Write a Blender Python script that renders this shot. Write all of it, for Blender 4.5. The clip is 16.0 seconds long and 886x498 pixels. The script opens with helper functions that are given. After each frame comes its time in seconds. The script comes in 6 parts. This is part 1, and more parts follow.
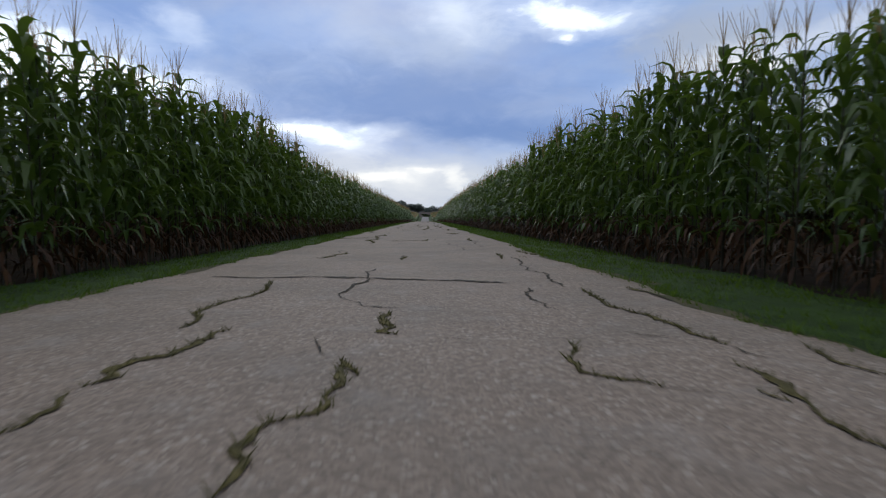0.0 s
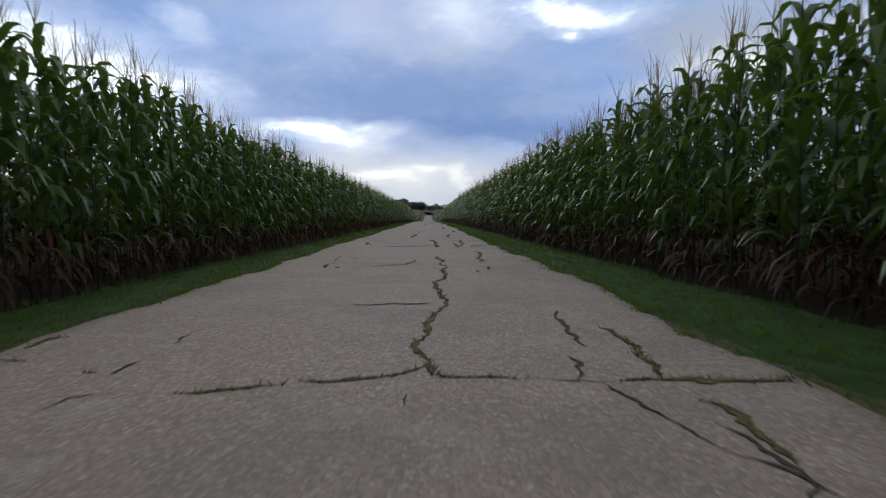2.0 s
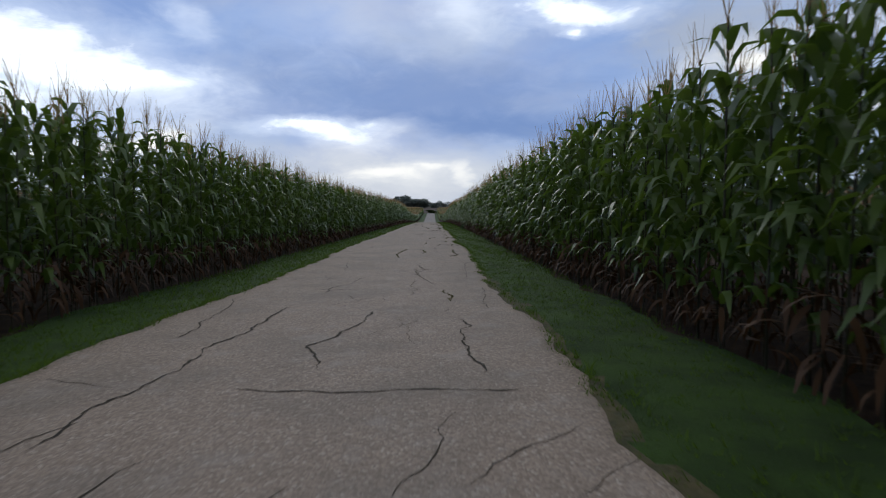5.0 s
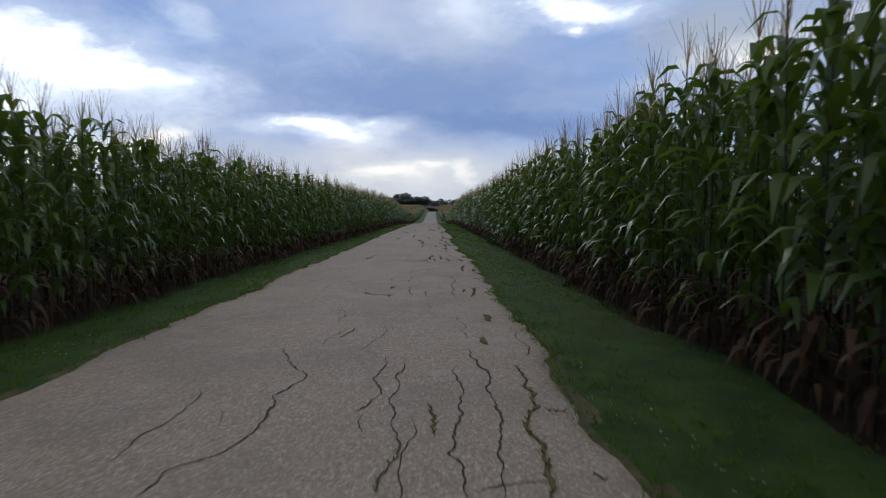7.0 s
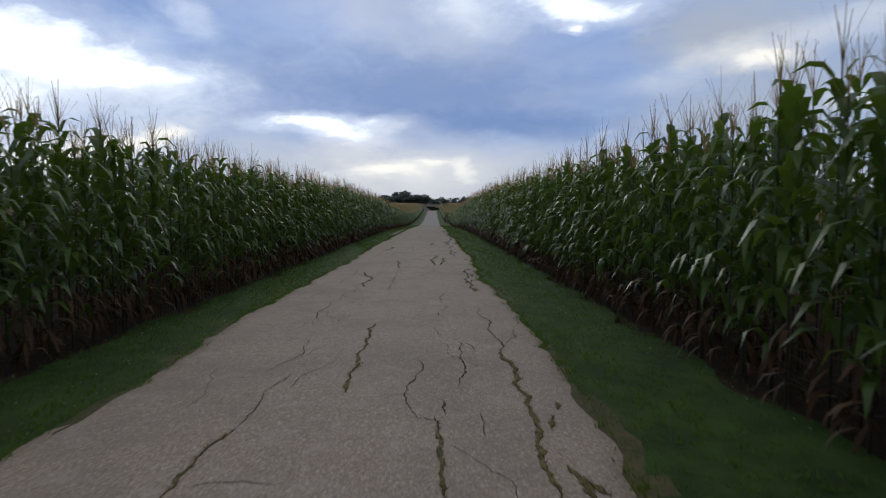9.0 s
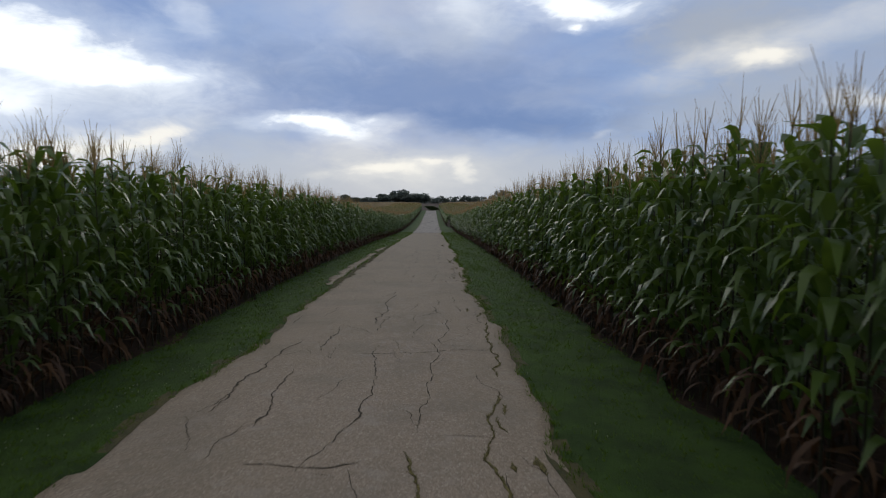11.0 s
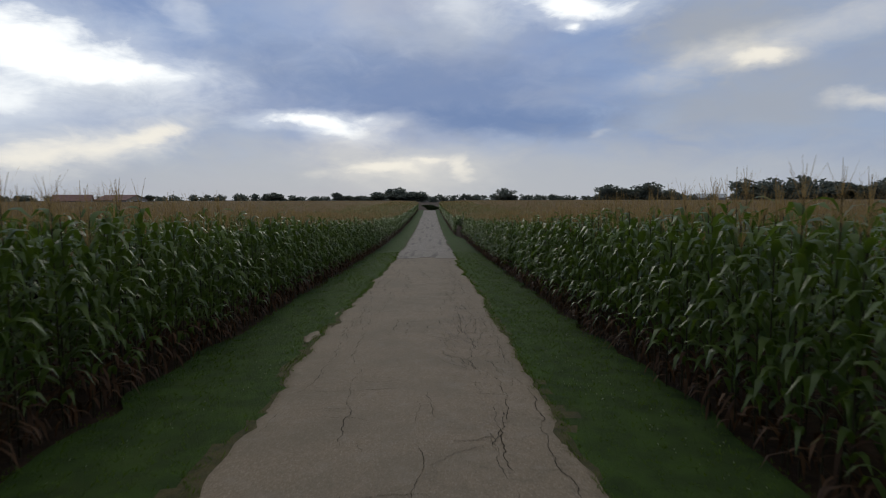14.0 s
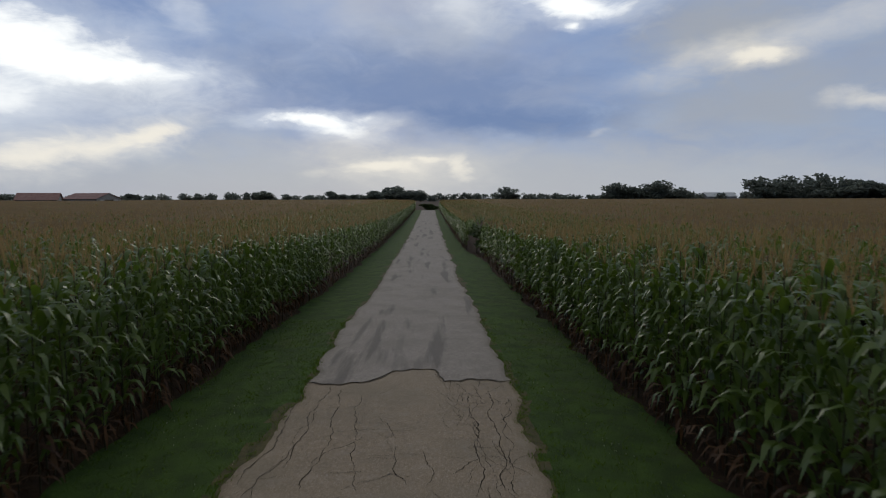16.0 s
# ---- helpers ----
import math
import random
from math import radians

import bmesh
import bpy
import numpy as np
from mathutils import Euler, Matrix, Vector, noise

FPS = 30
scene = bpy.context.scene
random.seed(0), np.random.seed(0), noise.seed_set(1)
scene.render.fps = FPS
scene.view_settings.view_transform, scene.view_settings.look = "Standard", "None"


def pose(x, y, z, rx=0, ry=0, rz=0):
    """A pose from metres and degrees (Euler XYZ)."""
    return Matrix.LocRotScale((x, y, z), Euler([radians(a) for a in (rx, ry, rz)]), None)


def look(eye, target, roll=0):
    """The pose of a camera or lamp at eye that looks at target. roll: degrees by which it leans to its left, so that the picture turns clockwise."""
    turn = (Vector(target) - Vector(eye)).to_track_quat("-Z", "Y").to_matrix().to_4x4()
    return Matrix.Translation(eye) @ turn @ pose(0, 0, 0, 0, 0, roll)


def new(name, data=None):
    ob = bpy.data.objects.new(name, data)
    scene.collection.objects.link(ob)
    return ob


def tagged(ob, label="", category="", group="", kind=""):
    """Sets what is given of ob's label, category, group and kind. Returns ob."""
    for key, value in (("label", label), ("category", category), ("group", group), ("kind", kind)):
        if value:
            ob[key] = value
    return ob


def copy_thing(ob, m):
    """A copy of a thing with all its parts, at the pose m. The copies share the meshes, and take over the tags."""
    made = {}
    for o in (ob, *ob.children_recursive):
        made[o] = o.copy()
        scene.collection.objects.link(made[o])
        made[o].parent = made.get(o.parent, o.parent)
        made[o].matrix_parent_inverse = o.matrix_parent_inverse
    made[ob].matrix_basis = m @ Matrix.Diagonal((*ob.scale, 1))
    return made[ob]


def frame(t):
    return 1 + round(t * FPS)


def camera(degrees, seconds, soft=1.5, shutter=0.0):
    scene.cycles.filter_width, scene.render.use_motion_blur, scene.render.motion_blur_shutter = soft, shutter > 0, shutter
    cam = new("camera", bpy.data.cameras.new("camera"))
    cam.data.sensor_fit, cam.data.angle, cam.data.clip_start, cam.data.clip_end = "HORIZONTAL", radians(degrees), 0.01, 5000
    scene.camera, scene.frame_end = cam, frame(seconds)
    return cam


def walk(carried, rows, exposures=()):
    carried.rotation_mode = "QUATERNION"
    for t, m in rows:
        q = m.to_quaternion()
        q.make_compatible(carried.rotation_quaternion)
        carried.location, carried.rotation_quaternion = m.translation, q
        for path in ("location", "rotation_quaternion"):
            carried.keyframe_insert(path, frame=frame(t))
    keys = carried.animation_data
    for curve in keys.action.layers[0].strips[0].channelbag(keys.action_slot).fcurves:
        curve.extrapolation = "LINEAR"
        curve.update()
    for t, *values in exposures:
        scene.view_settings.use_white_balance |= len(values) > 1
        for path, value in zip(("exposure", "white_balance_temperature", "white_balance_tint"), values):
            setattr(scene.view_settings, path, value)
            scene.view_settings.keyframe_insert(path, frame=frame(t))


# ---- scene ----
cam = camera(74.4, 16.0, soft=1.1, shutter=0.07)

# seconds, x, y, z, yaw, pitch, roll
PATH = (
    (0.0, 0.353, 0.00, 0.491, -1.688, -3.932, 0.255),
    (0.5, 0.266, 5.81, 0.576, -1.613, -3.976, 0.224),
    (1.0, 0.265, 11.63, 0.469, -1.538, -4.018, 0.198),
    (1.5, 0.299, 17.47, 0.342, -1.466, -4.060, 0.178),
    (2.0, 0.301, 23.33, 0.295, -1.399, -4.100, 0.163),
    (2.5, 0.388, 29.22, 0.190, -1.335, -4.140, 0.152),
    (3.0, 0.529, 35.14, 0.113, -1.272, -4.181, 0.143),
    (3.5, 0.618, 41.08, 0.110, -1.208, -4.222, 0.135),
    (4.0, 0.828, 47.05, 0.175, -1.144, -4.264, 0.132),
    (4.5, 0.901, 53.04, 0.171, -1.086, -4.306, 0.131),
    (5.0, 0.888, 59.07, 0.118, -1.036, -4.350, 0.133),
    (5.5, 0.840, 65.12, 0.034, -0.995, -4.394, 0.135),
    (6.0, 0.808, 71.20, -0.060, -0.962, -4.439, 0.138),
    (6.5, 0.843, 77.30, -0.139, -0.937, -4.485, 0.141),
    (7.0, 0.997, 83.44, -0.180, -0.921, -4.530, 0.143),
    (7.5, 1.039, 89.59, -0.318, -0.911, -4.574, 0.145),
    (8.0, 0.978, 95.78, -0.379, -0.908, -4.614, 0.147),
    (8.5, 0.883, 101.99, -0.375, -0.907, -4.651, 0.148),
    (9.0, 0.733, 108.22, -0.325, -0.909, -4.684, 0.149),
    (9.5, 0.708, 114.47, -0.291, -0.913, -4.714, 0.149),
    (10.0, 0.741, 120.75, -0.273, -0.922, -4.739, 0.150),
    (10.5, 0.798, 127.05, -0.281, -0.937, -4.762, 0.150),
    (11.0, 0.846, 133.37, -0.325, -0.958, -4.781, 0.150),
    (11.5, 0.859, 139.72, -0.415, -0.986, -4.799, 0.151),
    (12.0, 0.763, 146.09, -0.551, -1.021, -4.814, 0.151),
    (12.5, 0.599, 152.48, -0.626, -1.062, -4.827, 0.151),
    (13.0, 0.417, 158.89, -0.670, -1.108, -4.839, 0.151),
    (13.5, 0.337, 165.30, -0.826, -1.153, -4.852, 0.150),
    (14.0, 0.362, 171.71, -0.812, -1.195, -4.867, 0.150),
    (14.5, 0.284, 178.12, -0.700, -1.231, -4.885, 0.149),
    (15.0, 0.355, 184.53, -0.707, -1.257, -4.904, 0.147),
    (15.5, 0.401, 190.95, -0.837, -1.274, -4.924, 0.146),
    (16.0, 0.463, 197.37, -1.069, -1.285, -4.946, 0.143),
)
walk(cam, [(t, pose(x, y, z, 90 + p, r, w)) for t, x, y, z, w, p, r in PATH],
     [(0.0, 0.10, 5980, 8), (4.0, 0.05, 5980, 8), (9.0, 0.02, 6150, 8), (12.5, -0.16, 6500, 7), (16.0, -0.24, 6600, 7)])

# ---------------------------------------------------------------- light
SUN_AZ, SUN_EL = -5.0, 24.0  # degrees right of +y, above the horizon

sun_data = bpy.data.lights.new("sun", "SUN")
sun_data.energy, sun_data.angle, sun_data.color = 0.45, radians(16), (1.0, 0.93, 0.82)
sun = new("sun", sun_data)
sun.matrix_world = look((0, 0, 80), Vector((0, 0, 80)) - Vector((
    math.sin(radians(SUN_AZ)) * math.cos(radians(SUN_EL)),
    math.cos(radians(SUN_AZ)) * math.cos(radians(SUN_EL)),
    math.sin(radians(SUN_EL)))))


class Graph:
    """Short hand for node trees."""

    def __init__(self, tree):
        self.tree = tree
        tree.nodes.clear()

    def node(self, kind, values=(), **attributes):
        n = self.tree.nodes.new(kind)
        for key, value in attributes.items():
            setattr(n, key, value)
        for key, value in dict(values).items():
            if isinstance(value, bpy.types.NodeSocket):
                self.tree.links.new(value, n.inputs[key])
            else:
                n.inputs[key].default_value = value
        return n

    def math(self, op, a, b=0.0, clamp=False):
        return self.node("ShaderNodeMath", {0: a, 1: b}, operation=op, use_clamp=clamp).outputs[0]

    def mix(self, f, a, b, blend="MIX"):
        return self.node("ShaderNodeMix", {0: f, 6: a, 7: b}, data_type="RGBA", blend_type=blend).outputs[2]

    def ramp(self, f, lo, hi, a=0.0, b=1.0):
        return self.node("ShaderNodeMapRange", {0: f, 1: lo, 2: hi, 3: a, 4: b}, interpolation_type="SMOOTHSTEP").outputs[0]

    def noise(self, vector, scale, detail=4.0, rough=0.55, warp=0.0):
        return self.node("ShaderNodeTexNoise", {"Vector": vector, "Scale": scale, "Detail": detail, "Roughness": rough,
                                                "Distortion": warp}).outputs[0]


def build_sky():
    world = bpy.data.worlds.new("sky")
    world.use_nodes = True
    scene.world = world
    g = Graph(world.node_tree)
    way = g.node("ShaderNodeTexCoord").outputs["Generated"]
    xyz = g.node("ShaderNodeSeparateXYZ", {0: way}).outputs
    az = g.math("ARCTAN2", xyz[0], xyz[1])
    el = g.math("ARCSINE", xyz[2])
    flat = g.node("ShaderNodeCombineXYZ", {0: az, 1: g.math("MULTIPLY", el, 2.2), 2: 0.0}).outputs[0]
    warp = g.node("ShaderNodeTexNoise", {"Vector": flat, "Scale": 8.0, "Detail": 6.0, "Roughness": 0.55}).outputs["Color"]
    warp = g.node("ShaderNodeSeparateXYZ", {0: warp}).outputs
    azw = g.math("ADD", az, g.math("MULTIPLY", g.math("SUBTRACT", warp[0], 0.5), 0.13))
    elw = g.math("ADD", el, g.math("MULTIPLY", g.math("SUBTRACT", warp[1], 0.5), 0.055))

    shred = g.noise(flat, 13.0, 8.0, 0.62, 0.5)

    def gap(a, e, ra, re, tilt=0.0, soft=0.6, halo=0.0):
        """How far a thin place in the cloud deck is open: 1 in the middle, 0 outside. All in degrees."""
        c, s = math.cos(radians(tilt)), math.sin(radians(tilt))
        da, de = g.math("SUBTRACT", azw, radians(a)), g.math("SUBTRACT", elw, radians(e))
        p = g.math("ADD", g.math("MULTIPLY", da, c / radians(ra)), g.math("MULTIPLY", de, s / radians(ra)))
        q = g.math("ADD", g.math("MULTIPLY", da, -s / radians(re)), g.math("MULTIPLY", de, c / radians(re)))
        r = g.math("SQRT", g.math("ADD", g.math("MULTIPLY", p, p), g.math("MULTIPLY", q, q)))
        r = g.math("ADD", r, g.math("MULTIPLY", g.math("SUBTRACT", shred, 0.5), 1.5))
        core = g.ramp(r, 0.75 - soft, 1.0 + soft, 1.0, 0.0)
        # thin cloud round the opening
        return g.math("MAXIMUM", core, g.math("MULTIPLY", g.ramp(r, 0.7, 2.3, 1.0, 0.0), halo))

    # cloud deck: slate-blue bellies, paler grey towards the horizon and to the right
    big = g.noise(flat, 2.6, 5.0, 0.55, 0.4)
    fine = g.noise(flat, 9.0, 6.0, 0.6, 0.3)
    tone = g.math("ADD", g.math("MULTIPLY", big, 0.75), g.math("MULTIPLY", fine, 0.25))
    tone = g.ramp(tone, 0.36, 0.68)
    low = g.ramp(el, radians(1.0), radians(8.0), 1.0, 0.0)
    right = g.ramp(az, radians(10.0), radians(34.0), 0.0, 0.45)
    pale = g.math("MAXIMUM", g.math("MAXIMUM", g.math("MULTIPLY", low, 0.7), right), g.math("MULTIPLY", tone, 0.55))
    deck = g.mix(pale, (0.225, 0.345, 0.640, 1), (0.520, 0.560, 0.650, 1))
    # rolls of cloud, long across the sky
    long = g.node("ShaderNodeCombineXYZ", {0: g.math("MULTIPLY", az, 0.8), 1: g.math("MULTIPLY", el, 2.4), 2: 3.0}).outputs[0]
    roll = g.ramp(g.noise(long, 4.0, 6.0, 0.55, 0.3), 0.34, 0.66, 0.93, 1.07)
    deck = g.mix(1.0, deck, g.node("ShaderNodeCombineColor", {0: roll, 1: roll, 2: g.math("ADD", g.math("MULTIPLY", roll, 0.6), 0.4)}).outputs[0], "MULTIPLY")
    # clear air behind the deck
    clear = g.node("ShaderNodeTexSky", {}, sky_type="NISHITA", sun_disc=False, sun_elevation=radians(SUN_EL),
                   sun_rotation=radians(SUN_AZ)).outputs[0]
    clear = g.mix(1.0, clear, (0.06, 0.06, 0.06, 1), "MULTIPLY")
    deck = g.mix(0.12, deck, clear)
    # the light side of the cloud seen through gaps
    white, warm = (1.25, 1.27, 1.30, 1), (1.12, 1.05, 0.94, 1)
    tones = {"white": white, "warm": warm, "belly": (0.190, 0.280, 0.510, 1), "grey": (0.430, 0.455, 0.515, 1), "pale": (0.530, 0.555, 0.610, 1)}
    for colour, amount, args in SKY_GAPS:
        deck = g.mix(g.math("MULTIPLY", gap(*args, 0.30 if amount > 0.7 and colour in ("white", "warm") else 0.0), amount), deck, tones[colour])
    # away from the hidden sun the deck is duller
    ahead = g.node("ShaderNodeVectorMath", {0: way, 1: (math.sin(radians(SUN_AZ)), math.cos(radians(SUN_AZ)), 0.0)}, operation="DOT_PRODUCT").outputs["Value"]
    dull = g.ramp(ahead, -0.7, 0.75, 0.55, 1.0)
    deck = g.mix(1.0, deck, g.node("ShaderNodeCombineColor", {0: dull, 1: dull, 2: dull}).outputs[0], "MULTIPLY")
    # overcast skies are brightest overhead
    deck = g.mix(g.ramp(el, radians(24), radians(58), 0.0, 0.9), deck, ZENITH)
    g.node("ShaderNodeOutputWorld", {0: g.node("ShaderNodeBackground", {0: deck, 1: 1.0}).outputs[0]})


ZENITH = (0.60, 0.59, 0.56, 1)
SKY_GAPS = (  # tone, amount, (az, el, half width, half height, tilt, softness)
    ("belly", 0.75, (-1.1, 10.5, 16.9, 3.78, -5.5, 0.6)),
    ("belly", 0.85, (7.1, 7.5, 10.2, 1.36, -2.6, 0.6)),
    ("belly", 0.45, (-28.7, 6.2, 6.2, 1.38, 5.6, 0.8)),
    ("grey", 0.85, (26.1, 14.2, 6.4, 3.09, -0.2, 0.7)),
    ("grey", 0.70, (29.1, 8.3, 9.3, 2.75, 6.4, 0.8)),
    ("pale", 0.80, (1.6, 1.7, 39.3, 3.37, -0.0, 0.7)),
    ("pale", 0.30, (1.1, 16.0, 6.5, 2.84, -6.3, 0.8)),
    ("white", 0.30, (-32.2, 6.6, 9.3, 3.07, 8.3, 0.9)),
    ("white", 1.00, (-33.4, 12.3, 8.3, 2.5, -8.0, 0.45)),
    ("white", 1.00, (-28.5, 10.8, 6.2, 1.15, -3.0, 0.5)),
    ("white", 0.75, (-37.1, 8.4, 3.7, 1.43, 4.9, 0.6)),
    ("warm", 0.80, (-32.8, 3.7, 5.3, 1.07, 7.9, 0.7)),
    ("warm", 0.85, (-25.3, 5.8, 3.6, 0.81, 14.6, 0.6)),
    ("white", 1.00, (-10.7, 7.5, 4.9, 0.57, -0.3, 0.5)),
    ("white", 0.90, (-8.3, 6.7, 2.5, 0.94, -3.6, 0.6)),
    ("warm", 0.30, (-7.9, 5.2, 4.2, 1.37, 15.5, 0.9)),
    ("warm", 0.35, (-1.4, 2.8, 6.3, 1.95, 2.6, 0.9)),
    ("warm", 0.80, (-4.7, 2.9, 3.3, 0.54, 1.3, 0.6)),
    ("warm", 0.75, (-0.3, 3.6, 2.2, 0.43, 2.9, 0.6)),
    ("warm", 0.60, (3.0, 3.1, 0.9, 0.98, 7.0, 0.6)),
    ("white", 1.00, (13.5, 17.4, 4.6, 1.15, -5.5, 0.5)),
    ("white", 0.90, (13.3, 15.8, 1.0, 0.43, -3.2, 0.6)),
    ("white", 0.40, (2.6, 18.0, 3.6, 1.6, -12.0, 1.0)),
    ("warm", 0.35, (30.0, 12.8, 11.5, 1.31, 10.3, 0.9)),
    ("warm", 0.80, (28.9, 11.9, 2.0, 0.67, 0.4, 0.6)),
    ("warm", 0.45, (37.5, 7.8, 3.0, 0.59, -0.4, 0.7)),
    ("warm", 0.18, (16.4, 6.1, 0.8, 0.36, 2.0, 0.8)),
    ("white", 0.28, (-21.9, 15.7, 1.6, 1.20, -20.0, 0.9)),
)
build_sky()

# ---------------------------------------------------------------- materials


def material(name):
    m = bpy.data.materials.new(name)
    m.use_nodes = True
    return m, Graph(m.node_tree)


def finish(g, colour, rough, bump=None, strength=0.3, distance=0.01, metal=0.0, spec=0.5, through_light=None, through_amount=0.0):
    values = {"Base Color": colour, "Roughness": rough, "Metallic": metal, "Specular IOR Level": spec}
    if bump is not None:
        values["Normal"] = g.node("ShaderNodeBump", {"Height": bump, "Strength": strength, "Distance": distance}).outputs[0]
    out = g.node("ShaderNodeBsdfPrincipled", values).outputs[0]
    if through_light is not None:
        t = g.node("ShaderNodeBsdfTranslucent", {0: through_light}).outputs[0]
        out = g.node("ShaderNodeMixShader", {0: through_amount, 1: out, 2: t}).outputs[0]
    g.node("ShaderNodeOutputMaterial", {0: out})


def place(g):
    return g.node("ShaderNodeNewGeometry").outputs["Position"]


def road_material(name, base, dark, stone, worn):
    """Old asphalt worn down to its pale aggregate: stones, stains, hairline cracks."""
    m, g = material(name)
    p = place(g)
    stones = g.node("ShaderNodeTexVoronoi", {"Vector": p, "Scale": 75.0, "Randomness": 1.0})
    shade = g.node("ShaderNodeSeparateColor", {0: stones.outputs["Color"]}).outputs[0]
    c = g.mix(g.ramp(shade, 0.1, 0.95), dark, base)
    c = g.mix(g.math("MULTIPLY", g.ramp(shade, 0.9, 0.97), 0.55), c, stone)
    pits = g.node("ShaderNodeTexVoronoi", {"Vector": p, "Scale": 22.0}).outputs["Distance"]
    c = g.mix(g.ramp(pits, 0.08, 0.2, 0.45, 0.0), c, (0.05, 0.045, 0.04, 1))
    stain = g.noise(p, 0.9, 5.0, 0.6)
    c = g.mix(g.ramp(stain, 0.40, 0.68, 0.0, 0.40), c, (0.15, 0.132, 0.112, 1))
    c = g.mix(g.ramp(g.noise(p, 3.5, 4.0, 0.6), 0.5, 0.75, 0.0, 0.35), c, (0.36, 0.32, 0.29, 1))
    if worn > 0.5:
        # the lower stretch of the lane is darker and tanner
        along = g.node("ShaderNodeSeparateXYZ", {0: p}).outputs[1]
        along = g.math("ADD", along, g.math("MULTIPLY", g.noise(p, 0.4, 3.0), 30.0))
        c = g.mix(g.ramp(along, 125, 175, 0.0, 0.42), c, (0.155, 0.128, 0.076, 1))
    if worn < 0.5:
        wide = g.node("ShaderNodeMapping", {"Vector": p, "Scale": (1.9, 0.16, 1.0)}).outputs[0]
        c = g.mix(g.ramp(g.noise(wide, 1.0, 4.0, 0.5), 0.56, 0.66, 0.0, 0.75), c, (0.10, 0.088, 0.084, 1))
    # hairline cracks where the surface is tired
    q = g.node("ShaderNodeVectorMath", {0: p, 1: g.node("ShaderNodeTexNoise", {"Vector": p, "Scale": 3.0, "Detail": 4.0}).outputs["Color"]},
               operation="ADD").outputs[0]
    q = g.node("ShaderNodeMapping", {"Vector": q, "Scale": (1.0, 0.55, 1.0)}).outputs[0]
    edge = g.node("ShaderNodeTexVoronoi", {"Vector": q, "Scale": 2.1}, feature="DISTANCE_TO_EDGE").outputs["Distance"]
    tired = g.math("MULTIPLY", g.ramp(g.noise(p, 0.22, 3.0, 0.5), 0.48, 0.62), g.ramp(g.node("ShaderNodeSeparateXYZ", {0: p}).outputs[1], 130, 180, 0.04, 0.35))
    hair = g.math("MULTIPLY", g.ramp(edge, 0.006, 0.022, 1.0, 0.0), g.math("MULTIPLY", tired, worn))
    c = g.mix(g.math("MULTIPLY", hair, 0.8), c, (0.06, 0.052, 0.042, 1))
    height = g.math("SUBTRACT", g.math("MULTIPLY", stones.outputs["Distance"], -0.5), g.math("MULTIPLY", hair, 1.5))
    finish(g, c, 0.85, height, 0.6, 0.008, spec=0.3)
    return m


def soil_material():
    m, g = material("field_soil")
    p = place(g)
    c = g.mix(g.ramp(g.noise(p, 5.0, 6.0, 0.65), 0.3, 0.7), (0.024, 0.014, 0.008, 1), (0.062, 0.036, 0.020, 1))
    c = g.mix(g.ramp(g.noise(p, 30.0, 3.0), 0.6, 0.75, 0.0, 0.6), c, (0.11, 0.072, 0.038, 1))
    finish(g, c, 0.95, g.noise(p, 14.0, 6.0, 0.7), 0.8, 0.05, spec=0.2)
    return m


def turf_material():
    m, g = material("mown_turf")
    p = place(g)
    c = g.mix(g.ramp(g.noise(p, 2.2, 5.0, 0.6), 0.3, 0.7), (0.022, 0.047, 0.007, 1), (0.047, 0.092, 0.012, 1))
    c = g.mix(g.ramp(g.noise(p, 0.5, 4.0, 0.6), 0.55, 0.75, 0.0, 0.35), c, (0.070, 0.078, 0.024, 1))
    c = g.mix(g.ramp(g.noise(p, 55.0, 3.0), 0.55, 0.7, 0.0, 0.5), c, (0.018, 0.022, 0.008, 1))
    finish(g, c, 0.9, g.noise(p, 45.0, 5.0, 0.7), 0.8, 0.04, spec=0.2)
    return m


def leaf_material(name, a, b, glow, spread=1.0, rough=0.42, amount=0.28, spec=0.5):
    """Leaf tissue: colour differs leaf by leaf, light shines through."""
    m, g = material(name)
    p = place(g)
    pick = g.node("ShaderNodeNewGeometry").outputs["Random Per Island"]
    one = g.node("ShaderNodeObjectInfo").outputs["Random"]
    pick = g.math("FRACT", g.math("ADD", pick, one))
    mott = g.noise(p, 6.0, 4.0, 0.6)
    f = g.math("ADD", g.math("MULTIPLY", pick, 0.7 * spread), g.math("MULTIPLY", mott, 0.45), True)
    c = g.mix(f, a, b)
    finish(g, c, rough, g.noise(p, 60.0, 3.0), 0.25, 0.004, spec=spec, through_light=g.mix(0.5, c, glow), through_amount=amount)
    return m


def plain_material(name, a, b, scale, rough, bump=0.3, distance=0.01, metal=0.0):
    m, g = material(name)
    p = place(g)
    n = g.noise(p, scale, 6.0, 0.65)
    c = g.mix(g.ramp(n, 0.3, 0.7), a, b)
    finish(g, c, rough, g.noise(p, scale * 4, 4.0), bump, distance, metal=metal, spec=0.4)
    return m


